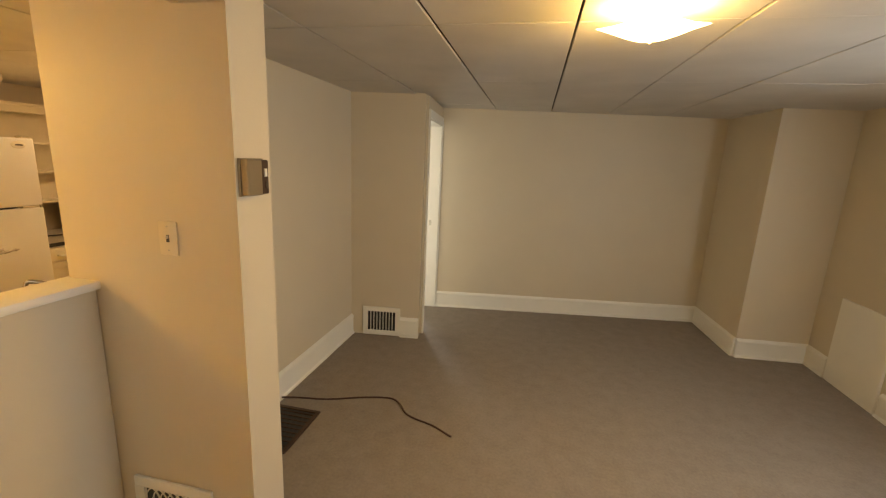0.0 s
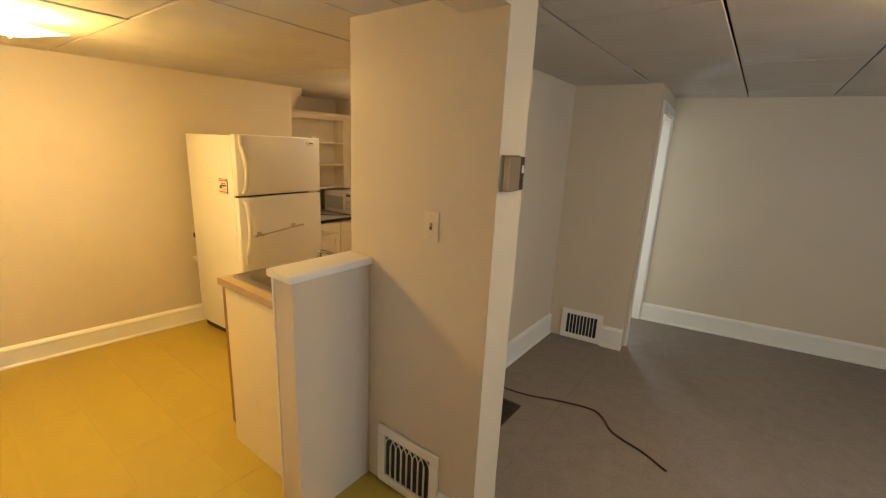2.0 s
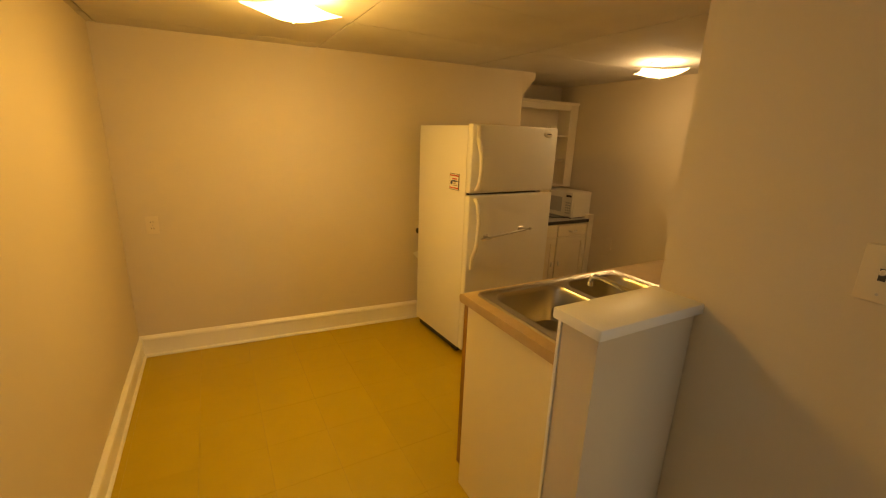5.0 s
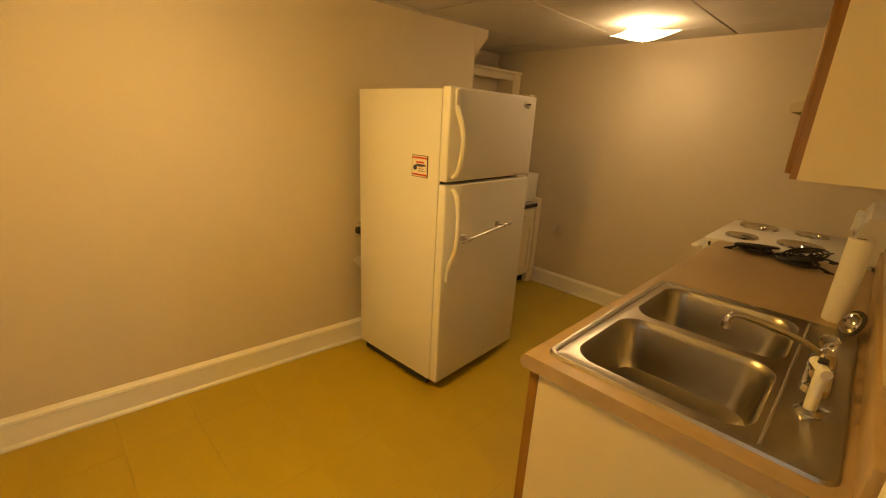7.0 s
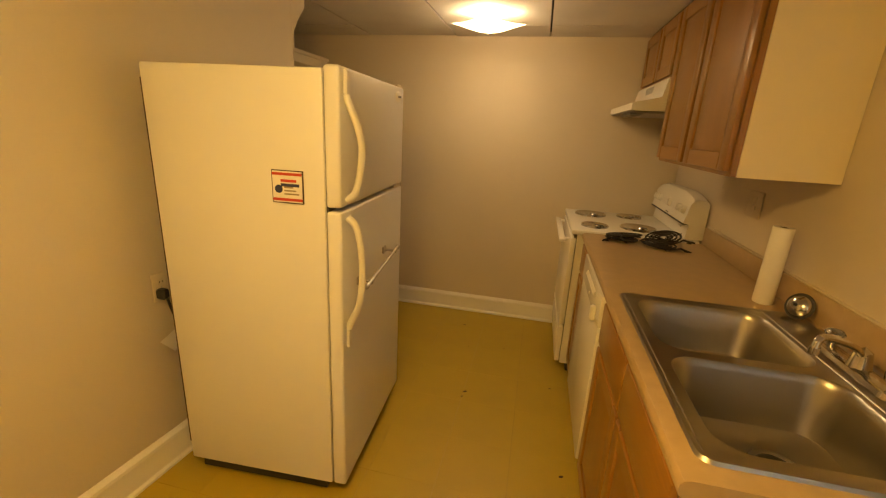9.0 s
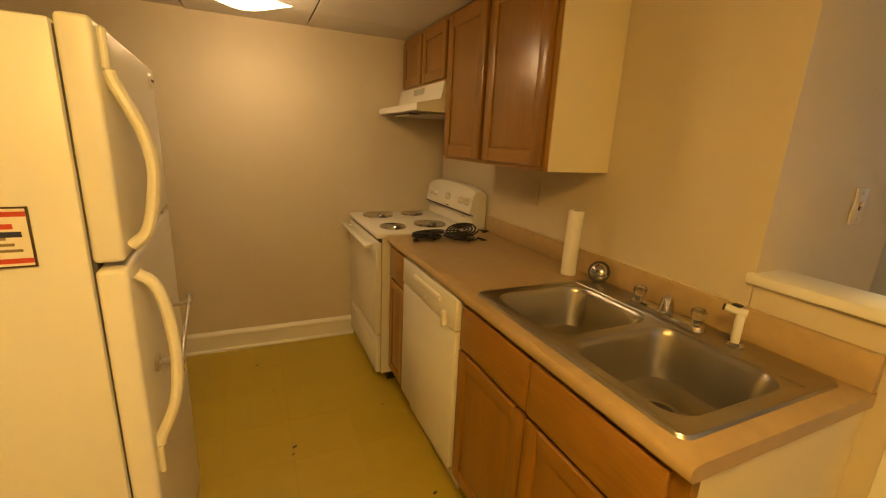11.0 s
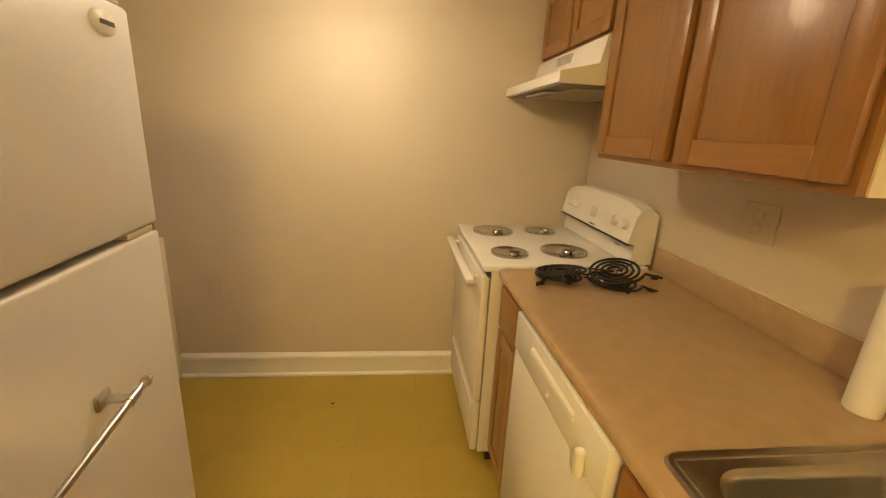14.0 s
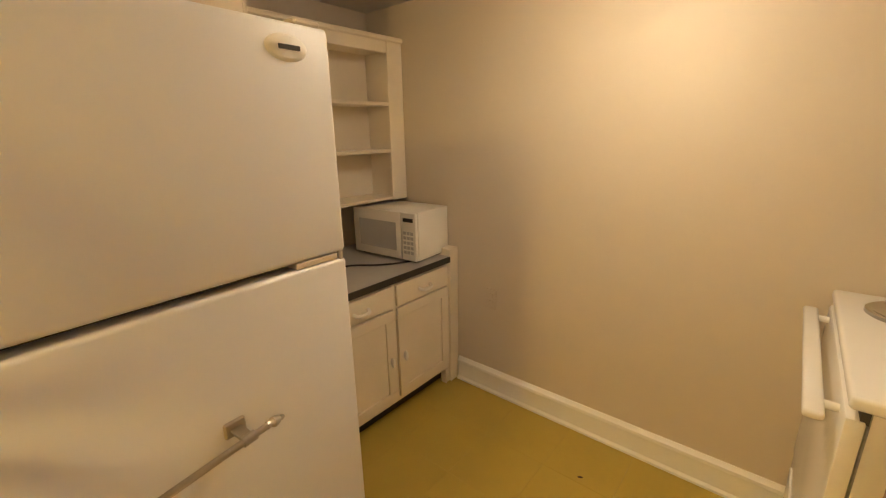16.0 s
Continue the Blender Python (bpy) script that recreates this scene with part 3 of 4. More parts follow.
def ceiling_lamp(x, y, z, turn, glowing, label, size=0.15):
    """A square slumped-glass dish under a round canopy, with its finial."""
    ob = thing("ceiling_lamp", x, y, z, label, "ceiling lamp", "ceiling lamps")
    part("canopy", lathe(bmesh.new(), [(0, 0), (0.075, 0), (0.07, -0.018), (0.02, -0.025), (0, -0.025)], pose(x, y, z), 24), TRIM, ob)
    bm = bmesh.new()
    n, s = 14, size
    g = [[None] * (n + 1) for _ in range(n + 1)]
    c, k = math.cos(radians(turn)), math.sin(radians(turn))
    for i in range(n + 1):
        for j in range(n + 1):
            u, v = -1 + 2 * i / n, -1 + 2 * j / n
            sag = 0.045 * (1 - u * u) * (1 - v * v) - 0.018 * (u * u * v * v) + 0.010 * (u * u + v * v)
            bend = 1 - 0.06 * ((1 - u * u) if abs(v) > abs(u) else (1 - v * v))
            px, py = u * s * bend, v * s * bend
            g[i][j] = bm.verts.new((x + px * c - py * k, y + px * k + py * c, z - 0.058 - sag))
    for i in range(n):
        for j in range(n):
            bm.faces.new((g[i][j], g[i + 1][j], g[i + 1][j + 1], g[i][j + 1]))
    bmesh.ops.solidify(bm, geom=bm.faces[:], thickness=0.005)
    part("glass_dish", bm, glowing, ob, "lit frosted glass dish")
    part("stem", rod(bmesh.new(), (x, y, z - 0.025), (x, y, z - 0.106), 0.005, 10), NICKEL, ob)
    part("finial", lathe(bmesh.new(), [(0, -0.008), (0.005, -0.006), (0.008, -0.001), (0.006, 0.003), (0, 0.003)], pose(x, y, z - 0.107), 14), NICKEL, ob)


ceiling_lamp(-1.32, 0.90, KC, 42, GLOW1, "lit square frosted glass lamp on the kitchen ceiling")
ceiling_lamp(-1.325, 3.39, KC, 48, GLOW2, "lit square frosted glass lamp over the kitchen aisle")
ceiling_lamp(2.03, 2.15, LC, 38, GLOW3, "lit square frosted glass lamp on the living room ceiling", 0.125)


# ---------- windows ----------
def window(name, m, w, h, deep, label):
    """A double-hung window in its opening, cased on the room side: x along the wall, y outwards, z up from the sill."""
    ob = thing(name, 0, 0, 0, label, "window")
    tagged(ob, kind="structure")
    ob.matrix_world = m
    c = 0.085
    part("casing", boxed(-c, 0, -0.018, 0, -0.01, h + c, bevel=0.003), TRIM, ob)
    part("casing", boxed(w, w + c, -0.018, 0, -0.01, h + c, bevel=0.003), TRIM, ob)
    part("casing", boxed(0, w, -0.0175, 0, h, h + c, bevel=0.003), TRIM, ob)
    part("sill", boxed(-c - 0.02, w + c + 0.02, -0.05, 0.06, -0.035, -0.011, bevel=0.006, seg=2), TRIM, ob)
    bm = bmesh.new()
    for a, b, z0, z1 in ((0.001, 0.03, 0, h), (w - 0.03, w - 0.001, 0, h), (0.03, w - 0.03, 0, 0.04), (0.03, w - 0.03, h - 0.03, h), (0.03, w - 0.03, h / 2 - 0.02, h / 2 + 0.02)):
        box(bm, a, b, 0.07, 0.115, z0, z1)
    part("sash", bm, TRIM, ob)
    for z0, z1 in ((0.04, h / 2 - 0.02), (h / 2 + 0.02, h - 0.03)):
        pane = part("pane", boxed(0.03, w - 0.03, 0.09, 0.094, z0, z1), GLASS, ob, "clear glass pane")
        pane.visible_shadow = False
    return ob


def blind(m, w, h, label, tilt=35, pitch=0.0235):
    """A horizontal slat blind; x along, y outwards, z up from its bottom rail."""
    ob = thing("window_blind", 0, 0, 0, label, "blind")
    ob.matrix_world = m
    part("head_rail", boxed(0, w, -0.02, 0.02, h - 0.03, h, bevel=0.003), BLIND, ob)
    part("bottom_rail", boxed(0, w, -0.012, 0.012, 0, 0.018, bevel=0.003), BLIND, ob)
    bm = bmesh.new()
    n = 5
    vs = [[bm.verts.new((x, -0.0125 + 0.025 * k / (n - 1), 0.0025 * (1 - (2 * k / (n - 1) - 1) ** 2))) for k in range(n)] for x in (0, w)]
    for k in range(n - 1):
        bm.faces.new((vs[0][k], vs[0][k + 1], vs[1][k + 1], vs[1][k]))
    bmesh.ops.solidify(bm, geom=bm.faces[:], thickness=0.0006)
    bm.transform(pose(0, 0, 0, tilt))
    me = mesh_of("slat", bm, BLIND)
    for i in range(int((h - 0.06) / pitch)):
        s = new("slat", me)
        s.parent = ob
        s.location = (0, 0, 0.03 + i * pitch)
    for x in (0.08, w - 0.08):
        part("cord", rod(bmesh.new(), (x, -0.012, 0.01), (x, -0.012, h - 0.01), 0.001, 6), BLIND, ob)
    return ob


window("window_front", pose(0.55, -0.02, 0.56, 0, 0, 180), 0.95, 1.46, 0.16, "white painted sash window in the front wall")
blind(pose(0.60, 0.025, 0.50, 0, 0, 180), 1.03, 1.55, "white horizontal slat blind lowered over the front window", tilt=-75, pitch=0.0225)
window("window_east", pose(EX, 2.40, 1.25, 0, 0, -90), 0.98, 0.82, 0.16, "white painted sash window bright with daylight")
blind(pose(EX + 0.035, 2.385, 1.262, 0, 0, -90), 0.95, 0.80, "white slat blind inside the east window", tilt=-52)
window("window_side_room", pose(-0.55, 6.4, 0.25), 1.25, 1.8, 0.1, "tall bright window of the side room")
# doorway lining with its strike plate
dm, dl = run((0.757, 4.157), (0.70, 4.965))
door = thing("door_1", 0, 0, 0, "white painted door frame with a small strike plate", "door frame")
tagged(door, kind="structure")
door.matrix_world = dm
part("jamb", boxed(0.767, 0.784, -0.004, 0.124, 0, 1.972), TRIM, door)
part("jamb", boxed(0.031, 0.048, -0.004, 0.124, 0, 1.972), TRIM, door)
part("head_jamb", boxed(0.031, 0.784, -0.004, 0.124, 1.972, 1.989), TRIM, door)
part("casing", boxed(0.784, 0.806, -0.018, -0.001, 0, 2.06, bevel=0.003), TRIM, door)
part("casing", boxed(0.004, 0.031, -0.018, -0.001, 0, 2.06, bevel=0.003), TRIM, door)
part("head_casing", boxed(0.031, 0.784, -0.018, -0.001, 1.989, 2.06, bevel=0.003), TRIM, door)
part("strike_plate", boxed(0.764, 0.7675, 0.07, 0.095, 0.93, 0.99), NICKEL, door, "small metal strike plate")

# ---------- counter run ----------
CX, CY0, CY1, CZ = -0.66, 1.400, 3.262, 0.938
SX0, SX1, SY0, SY1 = -0.618, -0.040, 1.449, 2.290
top = thing("countertop", -0.33, 2.3, 0.90, "tan mottled laminate countertop with rounded front edge", "countertop")
cutx0, cutx1, cuty0, cuty1 = SX0 + 0.02, SX1 - 0.02, SY0 + 0.02, SY1 - 0.02
for a, b, c, d in ((cutx0, -0.002, CY0, cuty0), (cutx0, -0.002, cuty1, CY1), (cutx1, -0.002, cuty0, cuty1)):
    part("top", boxed(a, b, c, d, CZ - 0.038, CZ), LAMINATE, top)
# rolled front edge
bm = bmesh.new()
pr = [(cutx0, CZ), (CX + 0.018, CZ), (CX + 0.007, CZ - 0.004), (CX + 0.001, CZ - 0.012), (CX, CZ - 0.020), (CX + 0.003, CZ - 0.034), (CX + 0.012, CZ - 0.040), (cutx0, CZ - 0.038)]
ends = [[bm.verts.new((x, y, z)) for x, z in pr] for y in (CY0, CY1)]
for i in range(len(pr)):
    j = (i + 1) % len(pr)
    bm.faces.new((ends[0][i], ends[0][j], ends[1][j], ends[1][i]))
bm.faces.new(ends[0]), bm.faces.new(ends[1][::-1])
part("front_edge", bm, LAMINATE, top)
part("backsplash", boxed(-0.024, -0.001, CY0 + 0.002, CY1, CZ + 0.0005, CZ + 0.098, bevel=0.004, seg=2), LAMINATE, top)
part("caulk", boxed(-0.014, -0.0005, 1.72, CY1, CZ + 0.098, CZ + 0.102), IVORY, top, "pale caulk line")


def raised_panel(name, y0, y1, z0, z1, x, parent, rail=0.058, material=None, label=""):
    """A framed door with a raised field, facing -x; its face lies at x."""
    mt = material or OAK
    bm = bmesh.new()
    a, b, c, e = y0 + rail - 0.002, y1 - rail + 0.002, z0 + rail - 0.002, z1 - rail + 0.002
    k = min(0.034, (b - a) * 0.3, (e - c) * 0.3)
    o = [bm.verts.new((x + 0.010, y, z)) for y, z in ((a, c), (b, c), (b, e), (a, e))]
    i_ = [bm.verts.new((x + 0.003, y, z)) for y, z in ((a + k, c + k), (b - k, c + k), (b - k, e - k), (a + k, e - k))]
    q = [bm.verts.new((x + 0.016, y, z)) for y, z in ((a, c), (b, c), (b, e), (a, e))]
    for s in range(4):
        t = (s + 1) % 4
        bm.faces.new((o[s], o[t], i_[t], i_[s])), bm.faces.new((q[s], q[t], o[t], o[s]))
    bm.faces.new(i_), bm.faces.new(q[::-1])
    d = part(name, bm, mt, parent, label)
    for p0, p1 in ((y0, y0 + rail), (y1 - rail, y1)):
        part("stile", boxed(x, x + 0.019, p0, p1, z0, z1, bevel=0.004, seg=2), mt, d)
    for p0, p1 in ((z0, z0 + rail), (z1 - rail, z1)):
        part("rail", boxed(x + 0.0006, x + 0.0185, y0 + rail, y1 - rail, p0, p1, bevel=0.003), OAKH if mt is OAK else mt, d)
    return d


def drawer_front(y0, y1, z0, z1, x, parent):
    return part("drawer_front", boxed(x, x + 0.019, y0, y1, z0, z1, bevel=0.006, seg=2), OAKH, parent)


FX = -0.632  # face frame
BOT = 0.105
sb = thing("sink_cabinet", -0.33, 1.88, 0, "reddish oak sink base cabinet with two raised-panel doors", "cabinet")
part("body", boxed(-0.58, -0.012, 1.426, 2.345, BOT, 0.72), OAK, sb)
bm = bmesh.new()
for y0, y1, z0, z1 in ((1.424, 1.462, BOT, 0.898), (2.310, 2.347, BOT, 0.898), (1.870, 1.908, BOT, 0.898), (1.462, 1.870, 0.868, 0.898), (1.908, 2.310, 0.868, 0.898), (1.462, 1.870, 0.690, 0.722), (1.908, 2.310, 0.690, 0.722), (1.462, 1.870, BOT, 0.14), (1.908, 2.310, BOT, 0.14)):
    box(bm, FX, FX + 0.019, y0, y1, z0, z1)
part("face_frame", bm, OAK, sb)
part("end_panel", boxed(-0.606, -0.001, 1.412, 1.4255, 0.002, 0.898), CREAM, sb, "cream laminate end panel")
part("end_stile", boxed(FX - 0.001, -0.607, 1.411, 1.4235, BOT, 0.898), OAK, sb, "oak edge strip")
part("toe_kick", boxed(-0.56, -0.545, 1.426, 2.345, 0, BOT), BLACK, sb, "dark recessed toe kick")
for a, b in ((1.447, 1.885), (1.893, 2.327)):
    drawer_front(a, b, 0.712, 0.880, FX - 0.019, sb)
    raised_panel("door", a, b, 0.125, 0.695, FX - 0.019, sb)

nc = thing("narrow_cabinet", -0.33, 3.12, 0, "narrow reddish oak base cabinet with a drawer and a door", "cabinet")
part("body", boxed(-0.61, -0.012, 2.985, 3.252, BOT, 0.895), OAK, nc)
part("face_frame", boxed(FX, -0.611, 2.983, 3.254, BOT, 0.898), OAK, nc)
part("toe_kick", boxed(-0.56, -0.545, 2.985, 3.252, 0, BOT), BLACK, nc, "dark recessed toe kick")
drawer_front(3.0, 3.238, 0.712, 0.880, FX - 0.019, nc)
raised_panel("door", 3.0, 3.238, 0.125, 0.695, FX - 0.019, nc, rail=0.05)

dw = thing("dishwasher", -0.33, 2.665, 0, "white built-in dishwasher with a dial and vent slots", "dishwasher")
part("tub", boxed(-0.61, -0.012, 2.352, 2.980, 0.09, 0.893), PLASTIC, dw)
part("door", boxed(-0.657, -0.611, 2.354, 2.978, 0.125, 0.755, bevel=0.006, seg=2), WHITE2, dw)
pan = part("control_panel", boxed(-0.660, -0.611, 2.354, 2.978, 0.757, 0.890, bevel=0.006, seg=2), WHITE2, dw)
part("kick_plate", boxed(-0.60, -0.585, 2.354, 2.978, 0.0, 0.118), WHITE2, dw)
bm = bmesh.new()
pr = [(-0.659, 0.858), (-0.667, 0.850), (-0.669, 0.838), (-0.664, 0.832), (-0.659, 0.834)]
ends = [[bm.verts.new((x, y, z)) for x, z in pr] for y in (2.50, 2.80)]
for i in range(len(pr)):
    j = (i + 1) % len(pr)
    bm.faces.new((ends[0][i], ends[0][j], ends[1][j], ends[1][i]))
bm.faces.new(ends[0]), bm.faces.new(ends[1][::-1])
part("grip", bm, PLASTIC, pan, "white moulded grip lip")
part("dial", boxed(-0.682, -0.659, 2.423, 2.450, 0.752, 0.820, bevel=0.010, seg=4), PLASTIC, pan, "white oblong dial knob")
part("button", lathe(bmesh.new(), [(0, 0.005), (0.007, 0.004), (0.008, 0)], pose(-0.6595, 2.66, 0.79, 0, -90, 0), 14), PLASTIC, pan)

# ---------- sink ----------
sink = thing("kitchen_sink", -0.33, 1.87, 0.76, "double-bowl brushed steel drop-in sink", "sink")
ZS = CZ + 0.003


def rrect(x0, x1, y0, y1, r, n=6):
    out = []
    for cx, cy, a0 in ((x1 - r, y1 - r, 0), (x0 + r, y1 - r, 90), (x0 + r, y0 + r, 180), (x1 - r, y0 + r, 270)):
        out += [(cx + r * math.cos(radians(a0 + 90 * k / n)), cy + r * math.sin(radians(a0 + 90 * k / n))) for k in range(n + 1)]
    return out


def loops(bm, rings, close=False):
    vs = [[bm.verts.new(p) for p in ring] for ring in rings]
    for a, b in zip(vs, vs[1:]):
        for i in range(len(a)):
            j = (i + 1) % len(a)
            bm.faces.new((a[i], a[j], b[j], b[i]))
    if close:
        bm.faces.new(vs[-1])
    return vs


BOWLS = ((-0.572, -0.175, 1.492, 1.852), (-0.572, -0.175, 1.888, 2.248))
bm = bmesh.new()
loops(bm, [[(x, y, ZS - 0.003) for x, y in rrect(SX0, SX1, SY0, SY1, 0.03)], [(x, y, ZS + 0.004) for x, y in rrect(SX0 + 0.004, SX1 - 0.004, SY0 + 0.004, SY1 - 0.004, 0.03)], [(x, y, ZS + 0.004) for x, y in rrect(SX0 + 0.010, SX1 - 0.010, SY0 + 0.010, SY1 - 0.010, 0.028)], [(x, y, ZS + 0.001) for x, y in rrect(SX0 + 0.016, SX1 - 0.016, SY0 + 0.016, SY1 - 0.016, 0.026)]])
rims = []
edges = [e for e in bm.edges if e.is_boundary and all(abs(v.co.z - (ZS + 0.001)) < 1e-5 for v in e.verts)]
for x0, x1, y0, y1 in BOWLS:
    vs = [bm.verts.new((x, y, ZS + 0.001)) for x, y in rrect(x0, x1, y0, y1, 0.07)]
    rims.append(set(vs))
    edges += [bm.edges.new((vs[i], vs[(i + 1) % len(vs)])) for i in range(len(vs))]
bmesh.ops.triangle_fill(bm, use_beauty=True, use_dissolve=False, edges=edges)
dead = [f for f in bm.faces if any(set(f.verts) <= ring for ring in rims)]
bmesh.ops.delete(bm, geom=dead, context="FACES_ONLY")
part("deck", bm, STEEL, sink)
for x0, x1, y0, y1 in BOWLS:
    bm = bmesh.new()
    rings = []
    for ins, z, r in ((0, 0.001, 0.07), (0.004, -0.003, 0.068), (0.010, -0.02, 0.066), (0.020, -0.12, 0.062), (0.030, -0.150, 0.058), (0.055, -0.168, 0.05), (0.10, -0.174, 0.04)):
        rings.append([(x, y, ZS + z) for x, y in rrect(x0 + ins, x1 - ins, y0 + ins, y1 - ins, r)])
    loops(bm, rings, close=True)
    bowl = part("bowl", bm, STEEL, sink)
    cx, cy = (x0 + x1) / 2 + 0.036, (y0 + y1) / 2 + 0.03
    part("drain_ring", lathe(bmesh.new(), [(0.038, 0), (0.055, 0.003), (0.058, 0.001)], pose(cx, cy, ZS - 0.1725), 28), CHROME, bowl)
    part("drain", lathe(bmesh.new(), [(0, 0.0), (0.040, 0.0), (0.041, 0.0015)], pose(cx, cy, ZS - 0.1715), 24), BLACK, bowl, "black drain opening")

for a, b in (((-0.158, 1.475, ZS), (-0.158, 2.272, ZS)), ((-0.602, 2.272, ZS), (-0.158, 2.272, ZS)), ((-0.600, 1.472, ZS), (-0.600, 2.272, ZS))):
    part("ridge", rod(bmesh.new(), a, b, 0.0035, 10), STEEL, sink)

fc = thing("faucet", -0.105, 1.90, ZS, "chrome two-handle faucet with clear knobs on the sink", "faucet")
ZD = ZS + 0.002
bm = bmesh.new()
loops(bm, [[(x, y, ZD) for x, y in rrect(-0.135, -0.075, 1.765, 2.04, 0.028)], [(x, y, ZD + 0.014) for x, y in rrect(-0.131, -0.079, 1.770, 2.035, 0.025)], [(x, y, ZD + 0.018) for x, y in rrect(-0.124, -0.086, 1.778, 2.027, 0.018)]], close=True)
part("base_plate", bm, CHROME, fc)
part("column", lathe(bmesh.new(), [(0.026, 0), (0.022, 0.02), (0.018, 0.045), (0.0, 0.058)], pose(-0.105, 1.903, ZD + 0.015), 20), CHROME, fc)
bm = bmesh.new()
tube(bm, curve_points([(-0.105, 1.903, ZD + 0.045), (-0.15, 1.871, ZD + 0.080), (-0.23, 1.814, ZD + 0.116), (-0.280, 1.778, ZD + 0.133), (-0.297, 1.766, ZD + 0.128), (-0.301, 1.763, ZD + 0.112)], 7), 0.0085, 14)
part("spout", bm, CHROME, fc)
part("aerator", rod(bmesh.new(), (-0.3012, 1.763, ZD + 0.096), (-0.301, 1.763, ZD + 0.114), 0.0105, 16), CHROME, fc)
for y in (1.793, 2.012):
    part("stem", rod(bmesh.new(), (-0.105, y, ZD + 0.014), (-0.105, y, ZD + 0.032), 0.012), CHROME, fc)
    part("knob", lathe(bmesh.new(), [(0, 0.036), (0.018, 0.035), (0.023, 0.028), (0.021, 0.011), (0.013, 0.0), (0, 0)], pose(-0.105, y, ZD + 0.030), 10), GLASS, fc, "clear faceted acrylic knob")

sp = thing("sink_sprayer", -0.105, 1.676, ZS, "white plastic pull-out sink sprayer with dark trigger", "sprayer")
part("holder", lathe(bmesh.new(), [(0.026, 0), (0.025, 0.006), (0.017, 0.014), (0.015, 0.014)], pose(-0.105, 1.676, ZD), 20), CHROME, sp)
bm = bmesh.new()
for a, b, w in ((0.012, 0.045, 0.0115), (0.045, 0.078, 0.0115), (0.078, 0.098, 0.0115)):
    rod(bm, (-0.105, 1.676, ZD + a), (-0.105, 1.677, ZD + b), w, 16, w + 0.0003)
part("body", bm, PLASTIC, sp)
part("head", rod(bmesh.new(), (-0.098, 1.664, ZD + 0.102), (-0.122, 1.712, ZD + 0.108), 0.0115, 16, 0.0105), PLASTIC, sp)
part("nozzle", rod(bmesh.new(), (-0.122, 1.712, ZD + 0.108), (-0.124, 1.717, ZD + 0.1085), 0.0098, 14), BLACK, sp, "dark spray nozzle")
part("trigger", boxed(-0.118, -0.100, 1.676, 1.700, ZD + 0.117, ZD + 0.124, bevel=0.002), BLACK, sp)

st = thing("sink_strainer", -0.070, 2.245, ZS, "round chrome sink strainer leaning on the backsplash", "strainer")
ms = Matrix.Translation((-0.066, 2.251, ZS + 0.043)) @ Vector((-0.80, -0.40, 0.34)).to_track_quat("Z", "Y").to_matrix().to_4x4()
part("cup", lathe(bmesh.new(), [(0.0, 0.024), (0.018, 0.022), (0.030, 0.016), (0.036, 0.008), (0.037, 0.005), (0.0, 0.004)], ms, 28), CHROME, st)
part("rim", lathe(bmesh.new(), [(0.037, 0.003), (0.043, 0.006), (0.045, 0.002), (0.043, -0.002), (0.0, -0.003)], ms, 28), RUBBER, st, "dark rubber rim")
part("knob", lathe(bmesh.new(), [(0, 0.029), (0.005, 0.028), (0.006, 0.022)], ms, 14), RUBBER, st)

tb = thing("paper_towel_roll", -0.108, 2.385, CZ, "slim cream paper towel roll standing on the counter", "paper towel")
part("paper", lathe(bmesh.new(), [(0.014, 0), (0.031, 0.0), (0.032, 0.004), (0.032, 0.276), (0.031, 0.28), (0.014, 0.28)], pose(-0.108, 2.385, CZ + 0.001, 1.2, 0, 0), 28), PAPER, tb)
part("core", lathe(bmesh.new(), [(0.0135, 0.002), (0.0138, 0.279), (0.0, 0.262)], pose(-0.108, 2.385, CZ + 0.001, 1.2, 0, 0), 20), TAN, tb, "brown cardboard core")

# burner elements taken out of the stove
def coil_element(x, y, z, r, tilt, turn, label):
    ob = thing("stove_coil", x, y, CZ, label, "stove coil", "loose stove coils")
    m = pose(x, y, z, tilt[0], tilt[1], turn)
    bm = bmesh.new()
    turns = 4
    n = turns * 26
    pts = [m @ Vector(((0.018 + (r - 0.018) * i / n) * math.cos(2 * math.pi * turns * i / n), (0.018 + (r - 0.018) * i / n) * math.sin(2 * math.pi * turns * i / n), 0.0)) for i in range(n + 1)]
    pts += [m @ Vector((r + 0.02, 0.0, -0.004)), m @ Vector((r + 0.055, 0.006, -0.012))]
    tube(bm, pts, 0.0050, 6)
    part("coil", bm, COIL, ob)
    for k in range(3):
        a = radians(60 + 120 * k)
        q = bmesh.new()
        box(q, 0.006, r + 0.002, -0.0009, 0.0009, -0.010, -0.004)
        q.transform(m @ Matrix.Rotation(a, 4, "Z"))
        part("support_arm", q, COIL, ob)
    q = boxed(r + 0.02, r + 0.042, -0.008, 0.012, -0.014, -0.006)
    q.transform(m)
    part("terminal", q, COIL, ob)
    return ob


coil_element(-0.462, 3.145, CZ + 0.016, 0.088, (2, -3), 215, "black coil element lying flat on the counter")
coil_element(-0.452, 3.150, CZ + 0.036, 0.098, (7, -6), 250, "black coil element stacked on another coil")
coil_element(-0.285, 3.090, CZ + 0.018, 0.098, (0, 3), -25, "black coil element lying on the counter")
coil_element(-0.262, 3.120, CZ + 0.048, 0.098, (16, -5), -40, "black coil element tilted up on another coil")

